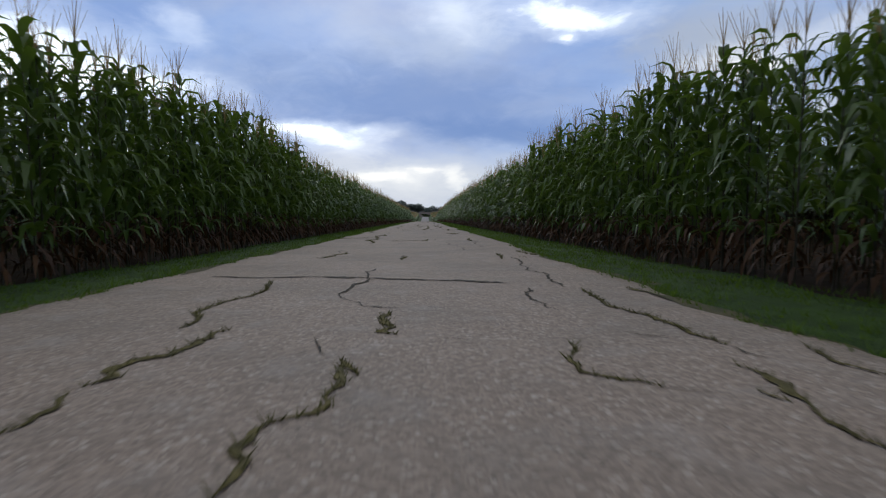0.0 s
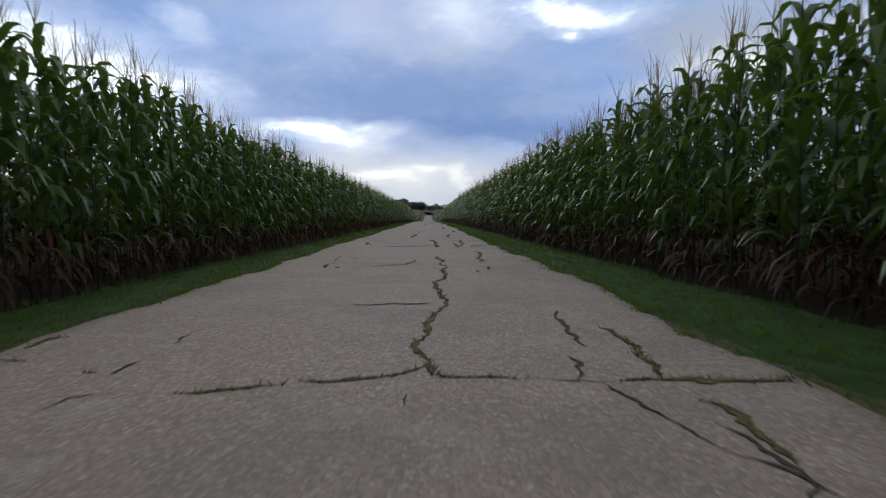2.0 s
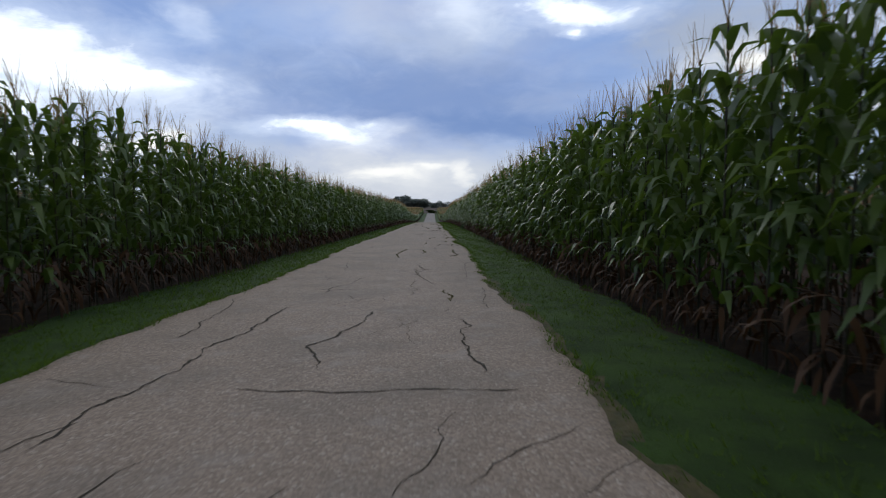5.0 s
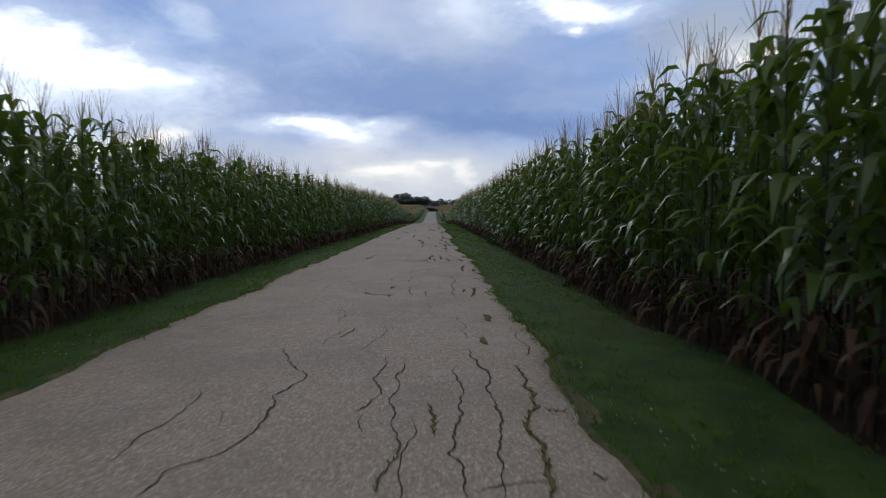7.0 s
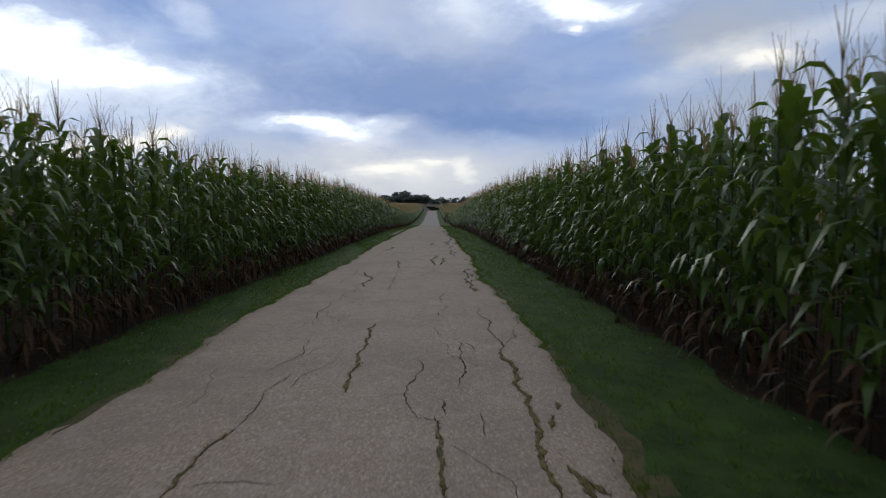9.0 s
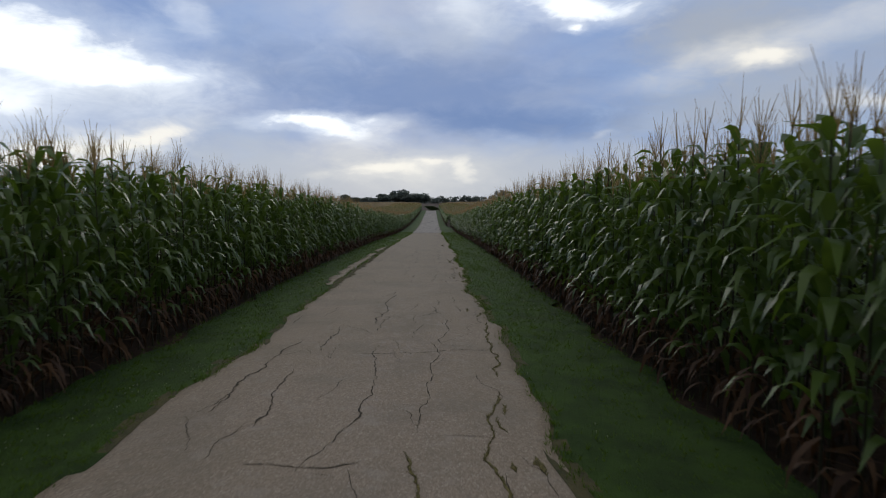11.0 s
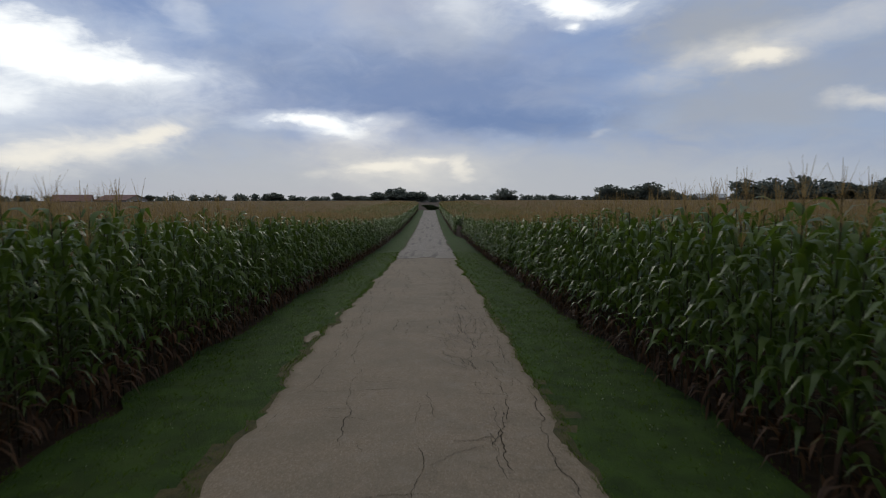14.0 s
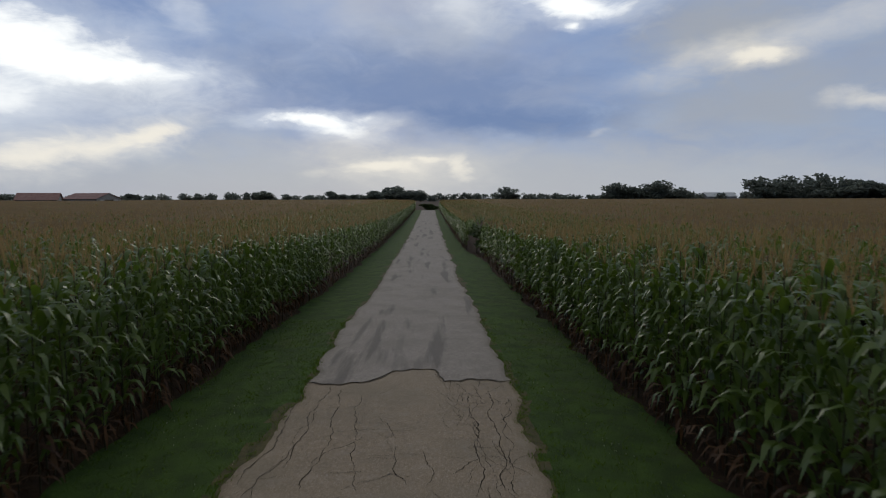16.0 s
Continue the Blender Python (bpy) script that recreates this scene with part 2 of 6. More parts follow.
OLD_ROAD = road_material("worn_asphalt", (0.342, 0.266, 0.210, 1), (0.216, 0.168, 0.133, 1), (0.50, 0.44, 0.38, 1), 1.0)
NEW_ROAD = road_material("patched_asphalt", (0.280, 0.247, 0.224, 1), (0.185, 0.164, 0.150, 1), (0.47, 0.43, 0.40, 1), 0.25)
SOIL = soil_material()
TURF = turf_material()
BLADE = leaf_material("grass_blade", (0.044, 0.088, 0.012, 1), (0.105, 0.172, 0.024, 1), (0.17, 0.26, 0.02, 1), 1.0, 0.6, 0.5, 0.3)
CORN_LEAF = leaf_material("corn_leaf", (0.047, 0.090, 0.017, 1), (0.114, 0.170, 0.034, 1), (0.20, 0.30, 0.018, 1), 1.0, 0.42, 0.36, 0.50)
CORN_DRY = leaf_material("dry_corn_leaf", (0.034, 0.015, 0.008, 1), (0.125, 0.062, 0.025, 1), (0.14, 0.06, 0.02, 1), 1.0, 0.7, 0.2, 0.3)
CORN_STALK = leaf_material("corn_stalk", (0.030, 0.028, 0.010, 1), (0.056, 0.042, 0.018, 1), (0.08, 0.10, 0.03, 1), 1.0, 0.6, 0.05)
TASSEL = leaf_material("corn_tassel", (0.200, 0.132, 0.056, 1), (0.39, 0.270, 0.120, 1), (0.46, 0.32, 0.14, 1), 1.0, 0.75, 0.55, 0.3)
WEED = leaf_material("weed_blade", (0.055, 0.050, 0.016, 1), (0.110, 0.105, 0.032, 1), (0.12, 0.13, 0.03, 1), 1.0, 0.7, 0.2, 0.3)
CRACK = plain_material("crack_soil", (0.022, 0.017, 0.011, 1), (0.070, 0.055, 0.036, 1), 20.0, 0.95, 0.6)
MOSS = plain_material("moss_and_weeds", (0.062, 0.052, 0.018, 1), (0.165, 0.135, 0.044, 1), 14.0, 0.95, 0.9, 0.02)
EDGE_SOIL = plain_material("trodden_edge", (0.036, 0.038, 0.012, 1), (0.084, 0.070, 0.026, 1), 7.0, 0.95, 0.9, 0.02)
BARK = plain_material("bark", (0.035, 0.028, 0.022, 1), (0.09, 0.075, 0.06, 1), 3.0, 0.95, 0.6)
# paler and greyer than real foliage: distance haze put into the leaf colour
HAZED_TREE_LEAF = leaf_material("hazed_tree_leaf", (0.105, 0.122, 0.102, 1), (0.160, 0.180, 0.150, 1), (0.22, 0.25, 0.21, 1), 1.0, 0.6, 0.45, 0.3)
BUSH_LEAF = leaf_material("bush_leaf", (0.030, 0.052, 0.016, 1), (0.072, 0.098, 0.032, 1), (0.12, 0.16, 0.04, 1), 1.0, 0.6, 0.3, 0.3)

# ---------------------------------------------------------------- lie of the land
KNOTS = (0.362, 0.0, -0.338, -0.662, -0.977, -1.334, -1.692, -2.074, -2.489, -2.935, -3.551, -4.241, -4.825,
         -5.18, -5.319, -5.295, -5.167, -4.984, -4.783, -4.586, -4.419, -4.25, -4.2, -4.2, -4.2)


def land(y):
    """Height of the road's crown line at y: one knot every 20 m from -20 m on."""
    y = np.clip(np.asarray(y, float), -20.0, 459.9)
    k = np.concatenate([[2 * KNOTS[0] - KNOTS[1]], KNOTS, [KNOTS[-1]]])
    u = (y + 20.0) / 20.0
    i = np.floor(u).astype(int)
    f = u - i
    a, b, c, d = k[i], k[i + 1], k[i + 2], k[i + 3]
    return b + 0.5 * f * ((c - a) + f * (2 * a - 5 * b + 4 * c - d + f * (3 * (b - c) + d - a)))


def ripple(y, seed, length):
    """Smooth random curve between -1 and 1 along y."""
    rs = np.random.RandomState(seed)
    table = rs.uniform(-1, 1, 4096)
    u = np.asarray(y, float) / length + 500.0
    i = np.floor(u).astype(int)
    f = u - i
    f = f * f * (3 - 2 * f)
    return table[i % 4096] * (1 - f) + table[(i + 1) % 4096] * f


HALF = 1.9
ROAD_END = 371.0
JOINT = 208.2


def edge_left(y):
    return -HALF - np.interp(y, [90, 110, 150, 160], [0.06, 0.09, 0.08, 0.0]) + 0.10 * ripple(y, 1, 3.1) + 0.07 * ripple(y, 2, 0.8) + 0.055 * ripple(y, 3, 0.27) + 0.20 * np.clip(ripple(y, 7, 1.7) - 0.62, 0, 1)


def edge_right(y):
    return HALF + np.interp(y, [40, 75], [0.06, 0.0]) + 0.10 * ripple(y, 4, 2.7) + 0.07 * ripple(y, 5, 0.7) + 0.055 * ripple(y, 6, 0.23) - 0.20 * np.clip(ripple(y, 8, 1.9) - 0.62, 0, 1)


def corn_left(y):
    """x of the first corn row beside the road."""
    return np.interp(y, [0, 60, 120, 180, 400], [-3.45, -3.50, -3.55, -4.15, -4.1])


def corn_right(y):
    return np.interp(y, [0, 60, 120, 180, 237, 245, 400], [3.60, 3.45, 3.75, 4.05, 4.2, 3.5, 3.4])


def dip(x):
    """How far the ground lies under the road's crown line, across."""
    a = np.abs(np.asarray(x, float))
    return np.interp(a, [0, HALF - 0.2, HALF, 3.2, 4.6, 9.0], [0.03, 0.03, 0.035, 0.09, 0.13, 0.12])


def mesh_of(name, verts, faces, mats, index=None, smooth=True):
    """A mesh from arrays: verts (n, 3), faces (m, 3 or 4)."""
    verts, faces = np.asarray(verts, np.float32), np.asarray(faces, np.int32)
    me = bpy.data.meshes.new(name)
    m, k = faces.shape
    me.vertices.add(len(verts))
    me.vertices.foreach_set("co", verts.ravel())
    me.loops.add(m * k)
    me.loops.foreach_set("vertex_index", faces.ravel())
    me.polygons.add(m)
    me.polygons.foreach_set("loop_start", np.arange(m, dtype=np.int32) * k)
    for one in mats:
        me.materials.append(one)
    if index is not None:
        me.polygons.foreach_set("material_index", np.asarray(index, np.int32))
    me.polygons.foreach_set("use_smooth", np.full(m, smooth))
    me.update(calc_edges=True)
    return me


def joined(sets):
    vs, fs, ms, count = [], [], [], 0
    for v, f, m in sets:
        vs.append(v)
        fs.append(f + count)
        ms.append(m)
        count += len(v)
    return np.concatenate(vs), np.concatenate(fs), np.concatenate(ms)


def grid_faces(rows, cols):
    i = np.arange(rows - 1)[:, None] * cols + np.arange(cols - 1)[None, :]
    return np.stack([i, i + 1, i + cols + 1, i + cols], -1).reshape(-1, 4)


def part(name, data, parent, label=""):
    ob = new(name, data)
    ob.parent = parent
    return tagged(ob, label)


def build_ground():
    xs = np.concatenate([[-3000, -1200, -500, -250, -120, -60, -30, -15], np.linspace(-9, 9, 37), [15, 30, 60, 120, 250, 500, 1200, 3000]])
    ys = np.concatenate([np.arange(-60, 470, 1.5), [500, 560, 640, 740, 900, 1200, 1800, 3000, 4500]])
    x, y = np.meshgrid(xs, ys)
    z = land(y) - dip(x) - np.where(np.abs(x) < 4.8, 0.05, 0.012)
    near = (np.abs(x) > 4.8) & (np.abs(x) < 12)
    z = z + np.where(near, 0.025 * ripple(y * 1.3 + x * 7.0, 11, 1.7), 0.0)
    v = np.stack([x, y, z], -1).reshape(-1, 3)
    ob = new("ground", mesh_of("ground", v, grid_faces(len(ys), len(xs)), [SOIL]))
    tagged(ob, "bare brown field soil under the corn", "ground", kind="structure")


def build_verge(name, inner, outer, seed):
    """Mown strip between the asphalt and the corn."""
    ys = np.arange(-30, ROAD_END + 4, 0.25)
    f = np.array([0.0, 0.07, 0.13, 0.2, 0.32, 0.45, 0.6, 0.8, 1.0])
    cols = len(f)
    a, b = inner(ys), outer(ys)
    rag = 0.18 * ripple(ys, seed, 1.1) + 0.1 * ripple(ys, seed + 1, 0.6)
    x = a[:, None] * (1 - f) + (b + rag)[:, None] * f
    y = np.repeat(ys[:, None], cols, 1)
    z = land(y) - dip(x) + 0.012 + 0.02 * ripple(y + x * 5, seed + 2, 1.3)
    z[:, 0 if f[0] == 0 else -1] -= 0.01
    v = np.stack([x, y, z], -1).reshape(-1, 3)
    faces = grid_faces(len(ys), cols)
    if outer(0.0) < 0:
        faces = faces[:, ::-1]
    # worn, half-bare soil beside the asphalt
    bare = np.zeros((len(ys) - 1, cols - 1), int)
    reach = 0.9 + 1.0 * ripple(ys[:-1], seed + 3, 1.2) + 0.7 * ripple(ys[:-1], seed + 4, 0.3)
    bare[np.arange(cols - 1)[None, :] < reach[:, None]] = 1
    ob = new(name, mesh_of(name, v, faces, [TURF, EDGE_SOIL], bare.ravel()))
    return tagged(ob, "mown dark green grass verge along the road", "grass verge", kind="structure")


def road_z(x, y):
    return land(y) - dip(x) + 0.02 + 0.008 * ripple(np.asarray(y) * 0.7 + np.asarray(x) * 1.1, 21, 1.1)


def joint_wave(x):
    """The wavy line at which the newer surface begins."""
    x = np.asarray(x, float)
    a = np.clip((x + 0.75) / 0.55, 0, 1)
    c = np.clip((x - 0.58) / 0.10, 0, 1)
    return JOINT + 0.9 * a * a * (3 - 2 * a) * (1 - 0.85 * c) - 0.15 + 0.07 * np.sin(x * 6.0) + 0.04 * np.sin(x * 17.0)


def build_road(name, y0, y1, mat, label, wave0=False, wave1=False, lift=0.0):
    step = 0.25
    n = int((y1 - y0) / step)
    ys = np.linspace(y0, y1, n)
    cols = 25
    f = np.linspace(0, 1, cols)
    a, b = edge_left(ys), edge_right(ys)
    x = a[:, None] * (1 - f) + b[:, None] * f
    y = np.repeat(ys[:, None], cols, 1)
    if wave0:
        fade = np.clip(1 - (ys - y0) / 2.0, 0, 1)[:, None]
        y = y + (joint_wave(x) - JOINT) * fade
    if wave1:
        fade = np.clip(1 - (y1 - ys) / 2.0, 0, 1)[:, None]
        y = y + (joint_wave(x) - JOINT) * fade
    z = road_z(x, y) + lift
    # skirt: the slab's broken flank
    x = np.concatenate([x[:, :1] - 0.03, x, x[:, -1:] + 0.03], 1)
    y = np.concatenate([y[:, :1], y, y[:, -1:]], 1)
    z = np.concatenate([z[:, :1] - 0.07, z, z[:, -1:] - 0.07], 1)
    v = np.stack([x, y, z], -1).reshape(-1, 3)
    ob = new(name, mesh_of(name, v, grid_faces(n, cols + 2), [mat]))
    return tagged(ob, label, "road", kind="structure")


build_ground()
build_verge("verge", lambda y: edge_left(y) + 0.10, lambda y: corn_left(y) + 0.15, 31)
build_verge("verge", lambda y: edge_right(y) - 0.10, lambda y: corn_right(y) - 0.15, 41)
ROAD = build_road("road", -30.0, JOINT, OLD_ROAD, "narrow pale worn asphalt lane, cracked and mossy", wave1=True)
NEWER = build_road("road", JOINT, ROAD_END, NEW_ROAD, "newer smoother grey asphalt surface of the lane", wave0=True, lift=0.012)

# ---------------------------------------------------------------- cracks in the lane
WEEDS = []  # spots where grass sprouts from a mossy crack


def ribbon(points, width, seed, lift=0.005, crown=0.0, step=0.05):
    """A ragged strip along a wandering line on the asphalt: verts and quads."""
    rs = np.random.RandomState(seed)
    line = [np.array(p, float) for p in points]
    while max(np.linalg.norm(q - p) for p, q in zip(line, line[1:])) > step and len(line) < 900:
        nxt = [line[0]]
        for p, q in zip(line, line[1:]):
            d = q - p
            ln = np.linalg.norm(d)
            if ln > step:
                nxt.append((p + q) / 2 + np.array([-d[1], d[0]]) * min(1.0, 0.9 / ln) * rs.uniform(-0.11, 0.11))
            nxt.append(q)
        line = nxt
    line = np.array(line)
    d = np.gradient(line, axis=0)
    d /= np.linalg.norm(d, axis=1)[:, None] + 1e-9
    side = np.stack([-d[:, 1], d[:, 0]], -1)
    s = np.arange(len(line)) * 0.04
    w = width * (0.62 + 0.38 * ripple(s, seed + 5000, 0.22) + 0.22 * rs.uniform(-1, 1, len(line)))
    w *= np.clip(np.minimum(s, s[::-1]) / 0.12, 0.12, 1)
    w = np.maximum(w, 0.004) / 2
    rows = []
    for k, up in ((-1, 0.0), (0, crown), (1, 0.0)):
        p = line + side * (w * k * (1 + 0.45 * rs.uniform(-1, 1, len(line))))[:, None]
        rows.append(np.stack([p[:, 0], p[:, 1], road_z(p[:, 0], p[:, 1]) + lift + up * np.minimum(1, w / 0.02)], -1))
    v = np.stack(rows, 1).reshape(-1, 3)
    return v, grid_faces(len(line), 3)[:, ::-1], line, w


def crack(seed, width, kind, *points):
    """One crack through the given turning points: filled with dark soil, or grown over with moss and weeds."""
    moss = kind == "moss"
    v, f, line, w = ribbon(points, width * (0.72 if not moss and 1000 < seed < 1200 else 0.9), seed, 0.005, 0.008 if moss else 0.0)
    part("crack", mesh_of("crack", v, f, [MOSS if moss else CRACK]), ROAD, "crack overgrown with moss and weeds" if moss else "open dark crack")
    if moss:
        WEEDS.append((line, w))


crack(801, .050, "moss", (-0.03, 1.02), (-0.02, 1.10), (-0.02, 1.18), (-0.07, 1.24), (-0.05, 1.30), (-0.04, 1.39), (-0.01, 1.43), (0.06, 1.47), (0.09, 1.53), (0.08, 1.69), (0.08, 1.81), (0.08, 2.00))
crack(802, .036, "moss", (0.05, 2.04), (0.13, 1.85))
crack(803, .040, "moss", (-0.64, 1.35), (-0.62, 1.40), (-0.62, 1.53), (-0.67, 1.66))
crack(804, .045, "moss", (-0.67, 1.74), (-0.64, 1.84), (-0.69, 1.91), (-0.68, 2.06), (-0.59, 2.15), (-0.57, 2.36), (-0.58, 2.58), (-0.54, 2.64))
crack(805, .026, "moss", (-0.78, 2.69), (-0.89, 3.14), (-0.87, 3.57), (-0.80, 3.93), (-0.82, 4.33), (-0.90, 4.72))
crack(806, .11, "soil", (-1.58, 5.23), (-0.89, 5.07), (-0.15, 4.95), (0.56, 4.74), (1.00, 4.54))
crack(807, .030, "soil", (-0.16, 3.67), (-0.20, 4.25), (-0.15, 4.95), (-0.14, 6.04))
crack(808, .018, "soil", (-0.16, 3.67), (-0.02, 3.36), (0.23, 3.27))
crack(809, .018, "soil", (0.36, 3.27), (0.48, 3.26))
crack(810, .060, "moss", (0.16, 3.10), (0.20, 2.69), (0.13, 2.56), (0.22, 2.53))
crack(811, .018, "soil", (-0.02, 2.13), (-0.09, 2.33), (-0.12, 2.44))
crack(812, .018, "soil", (0.44, 2.42), (0.55, 2.38))
crack(813, .026, "moss", (0.93, 2.28), (0.86, 2.05), (0.86, 1.86), (0.93, 1.79), (1.01, 1.75), (1.05, 1.69))
crack(814, .010, "soil", (1.05, 1.69), (1.22, 1.60))
crack(815, .030, "soil", (1.47, 7.58), (1.32, 5.64), (1.41, 5.00), (1.38, 4.28))
crack(816, .028, "soil", (1.10, 4.22), (1.03, 3.43), (1.06, 3.06))
crack(817, .030, "moss", (1.45, 4.04), (1.43, 3.59), (1.43, 3.15), (1.49, 2.91), (1.50, 2.66), (1.48, 2.45), (1.52, 2.22))
crack(818, .055, "moss", (1.40, 1.89), (1.41, 1.75), (1.38, 1.58), (1.34, 1.40), (1.33, 1.26), (1.35, 1.21))
crack(819, .036, "moss", (1.31, 1.62), (1.34, 1.53))
crack(820, .024, "soil", (1.53, 2.17), (1.55, 1.99))
crack(821, .045, "moss", (1.82, 2.18), (1.75, 1.94), (1.80, 1.76))
crack(822, .014, "soil", (1.22, 2.47), (1.39, 2.34))
crack(823, .050, "moss", (1.81, 4.17), (1.88, 3.89))
crack(824, .050, "moss", (-1.05, 7.59), (-0.99, 7.66), (-0.98, 7.79), (-0.92, 8.00), (-0.92, 8.18), (-0.93, 8.34), (-0.82, 8.43), (-0.82, 8.63))
crack(825, .030, "soil", (-0.91, 8.75), (-0.99, 9.08), (-0.99, 9.41))
crack(826, .05, "soil", (-1.86, 10.52), (-1.37, 10.55), (-0.91, 10.97), (-0.54, 11.16), (-0.23, 11.16))
crack(827, .040, "moss", (-0.81, 12.15), (-0.96, 13.94))
crack(828, .016, "soil", (-0.08, 8.89), (0.10, 8.81), (0.31, 8.74))
crack(829, .026, "soil", (0.05, 8.04), (0.05, 7.90), (0.03, 7.68))
crack(830, .045, "moss", (0.10, 7.58), (0.07, 7.47), (0.04, 7.31), (0.05, 7.21))
crack(831, .050, "moss", (1.35, 8.23), (1.35, 8.06), (1.34, 7.85), (1.35, 7.62), (1.32, 7.44), (1.31, 7.32), (1.29, 7.16))
crack(832, .026, "soil", (0.76, 12.57), (0.75, 11.09), (0.91, 10.71), (0.98, 10.24))
crack(833, .034, "soil", (0.98, 10.24), (0.96, 9.63), (0.96, 9.24))
crack(834, .030, "soil", (1.45, 14.19), (1.31, 11.44))
crack(835, .034, "soil", (1.36, 10.67), (1.41, 10.21))
crack(836, .020, "soil", (1.48, 9.40), (1.42, 9.06))
crack(837, .026, "soil", (1.30, 8.53), (1.31, 8.38))
crack(838, .050, "moss", (1.57, 7.52), (1.65, 7.49))
crack(839, .060, "moss", (1.75, 8.97), (1.77, 8.70), (1.82, 8.53), (1.78, 8.23))
crack(840, .040, "moss", (1.83, 8.23), (1.88, 8.03))
crack(841, .012, "soil", (0.80, 8.66), (0.88, 8.60))
crack(842, .055, "moss", (-0.99, 13.37), (-1.02, 13.51), (-1.01, 13.62), (-0.96, 13.71), (-0.95, 13.87), (-0.89, 14.02), (-0.83, 14.19), (-0.86, 14.39), (-0.81, 14.72))
crack(843, .045, "moss", (-0.89, 14.90), (-0.95, 15.23), (-0.90, 15.52), (-1.00, 16.16), (-1.03, 16.83), (-0.91, 17.78), (-0.93, 18.44))
crack(844, .11, "moss", (-1.86, 15.18), (-1.73, 15.35), (-1.37, 15.33), (-1.02, 15.33))
crack(845, .07, "soil", (-0.67, 15.37), (-0.32, 15.45), (0.05, 15.47), (0.42, 15.35))
crack(846, .024, "soil", (0.25, 17.06), (0.34, 15.99), (0.34, 15.15), (0.36, 14.61))
crack(847, .024, "soil", (0.27, 14.43), (0.28, 14.12))
crack(848, .036, "soil", (0.58, 14.36), (0.58, 14.10), (0.57, 13.78), (0.55, 13.54), (0.57, 13.32))
crack(849, .026, "soil", (0.57, 13.32), (0.50, 13.11), (0.44, 12.98))
crack(850, .026, "soil", (0.73, 15.87), (0.66, 14.81), (0.67, 14.59))
crack(851, .040, "moss", (-0.43, 13.14), (-0.38, 13.19), (-0.27, 13.24))
crack(852, .036, "moss", (-0.18, 13.24), (-0.02, 13.27), (0.17, 13.23))
crack(853, .036, "moss", (0.25, 13.19), (0.33, 13.13), (0.38, 13.02), (0.42, 12.98))
crack(854, .06, "soil", (1.44, 15.57), (1.66, 15.65), (1.88, 15.58))
crack(855, .030, "soil", (1.62, 15.15), (1.51, 14.68))
crack(856, .050, "moss", (1.42, 14.35), (1.37, 14.03), (1.35, 13.75), (1.32, 13.50), (1.36, 13.33), (1.35, 13.18), (1.36, 13.04), (1.38, 12.98))
crack(857, .016, "soil", (1.05, 14.53), (1.06, 14.28))
crack(858, .034, "soil", (1.05, 14.04), (1.10, 13.93))
crack(859, .016, "moss", (0.34, 13.35), (0.38, 13.54), (0.40, 13.79))
crack(860, .012, "soil", (0.10, 14.56), (0.15, 14.83), (0.31, 14.98))
crack(861, .024, "soil", (1.22, 18.98), (1.03, 16.93))
crack(862, .034, "soil", (-0.88, 19.39), (-0.92, 19.56), (-0.93, 19.74), (-0.92, 19.98), (-0.93, 20.36), (-0.89, 20.90), (-0.96, 21.31), (-0.98, 21.82))
crack(863, .050, "moss", (-1.64, 21.21), (-1.64, 21.67), (-1.68, 22.49))
crack(864, .030, "soil", (-1.13, 21.97), (-1.22, 23.11))
crack(865, .060, "soil", (-1.70, 20.94), (-1.65, 21.02))
crack(866, .026, "soil", (-0.25, 20.81), (-0.31, 21.29), (-0.23, 21.57))
crack(867, .026, "soil", (-0.16, 21.78), (-0.13, 22.42))
crack(868, .040, "soil", (0.32, 21.49), (0.37, 20.70))
crack(869, .032, "soil", (0.42, 20.54), (0.30, 20.29), (0.33, 20.01), (0.29, 19.63))
crack(870, .020, "soil", (0.29, 19.63), (0.31, 19.43), (0.26, 19.31))
crack(871, .028, "soil", (0.95, 19.98), (0.97, 19.72), (1.00, 19.53), (1.03, 19.40))
crack(872, .030, "moss", (1.03, 19.40), (1.11, 19.32), (1.17, 19.26))
crack(873, .045, "moss", (1.17, 19.26), (1.19, 19.12), (1.28, 19.03), (1.30, 18.90), (1.32, 18.81))
crack(874, .045, "moss", (1.51, 20.11), (1.36, 19.74), (1.25, 19.52), (1.17, 19.26))
crack(875, .040, "moss", (1.20, 18.80), (1.27, 18.85))
crack(876, .034, "soil", (1.56, 23.72), (1.33, 22.32))
crack(877, .030, "soil", (1.26, 25.23), (1.35, 23.74))
crack(878, .050, "soil", (1.58, 21.67), (1.60, 21.54))
crack(879, .040, "soil", (1.58, 21.22), (1.62, 21.18))
crack(880, .050, "soil", (1.88, 20.22), (1.88, 20.17))
crack(881, .012, "soil", (-0.07, 19.70), (-0.10, 19.97))
crack(882, .045, "moss", (0.54, 31.19), (0.36, 29.04), (0.44, 28.07), (0.34, 27.38), (0.27, 26.62), (0.24, 26.28), (0.31, 25.85))
crack(883, .05, "soil", (-0.37, 27.91), (0.03, 27.99), (0.39, 27.97))
crack(884, .06, "moss", (0.27, 25.99), (0.15, 25.85), (-0.08, 25.77), (-0.25, 25.78))
crack(885, .036, "moss", (-0.31, 25.72), (-0.48, 25.67), (-0.71, 25.62))
crack(886, .036, "moss", (0.33, 25.85), (0.52, 25.81), (0.71, 25.77))
crack(887, .024, "soil", (0.76, 25.79), (0.92, 25.74), (1.11, 25.73))
crack(888, .08, "moss", (1.11, 25.73), (1.36, 25.75), (1.59, 25.72), (1.83, 25.72), (1.88, 25.78))
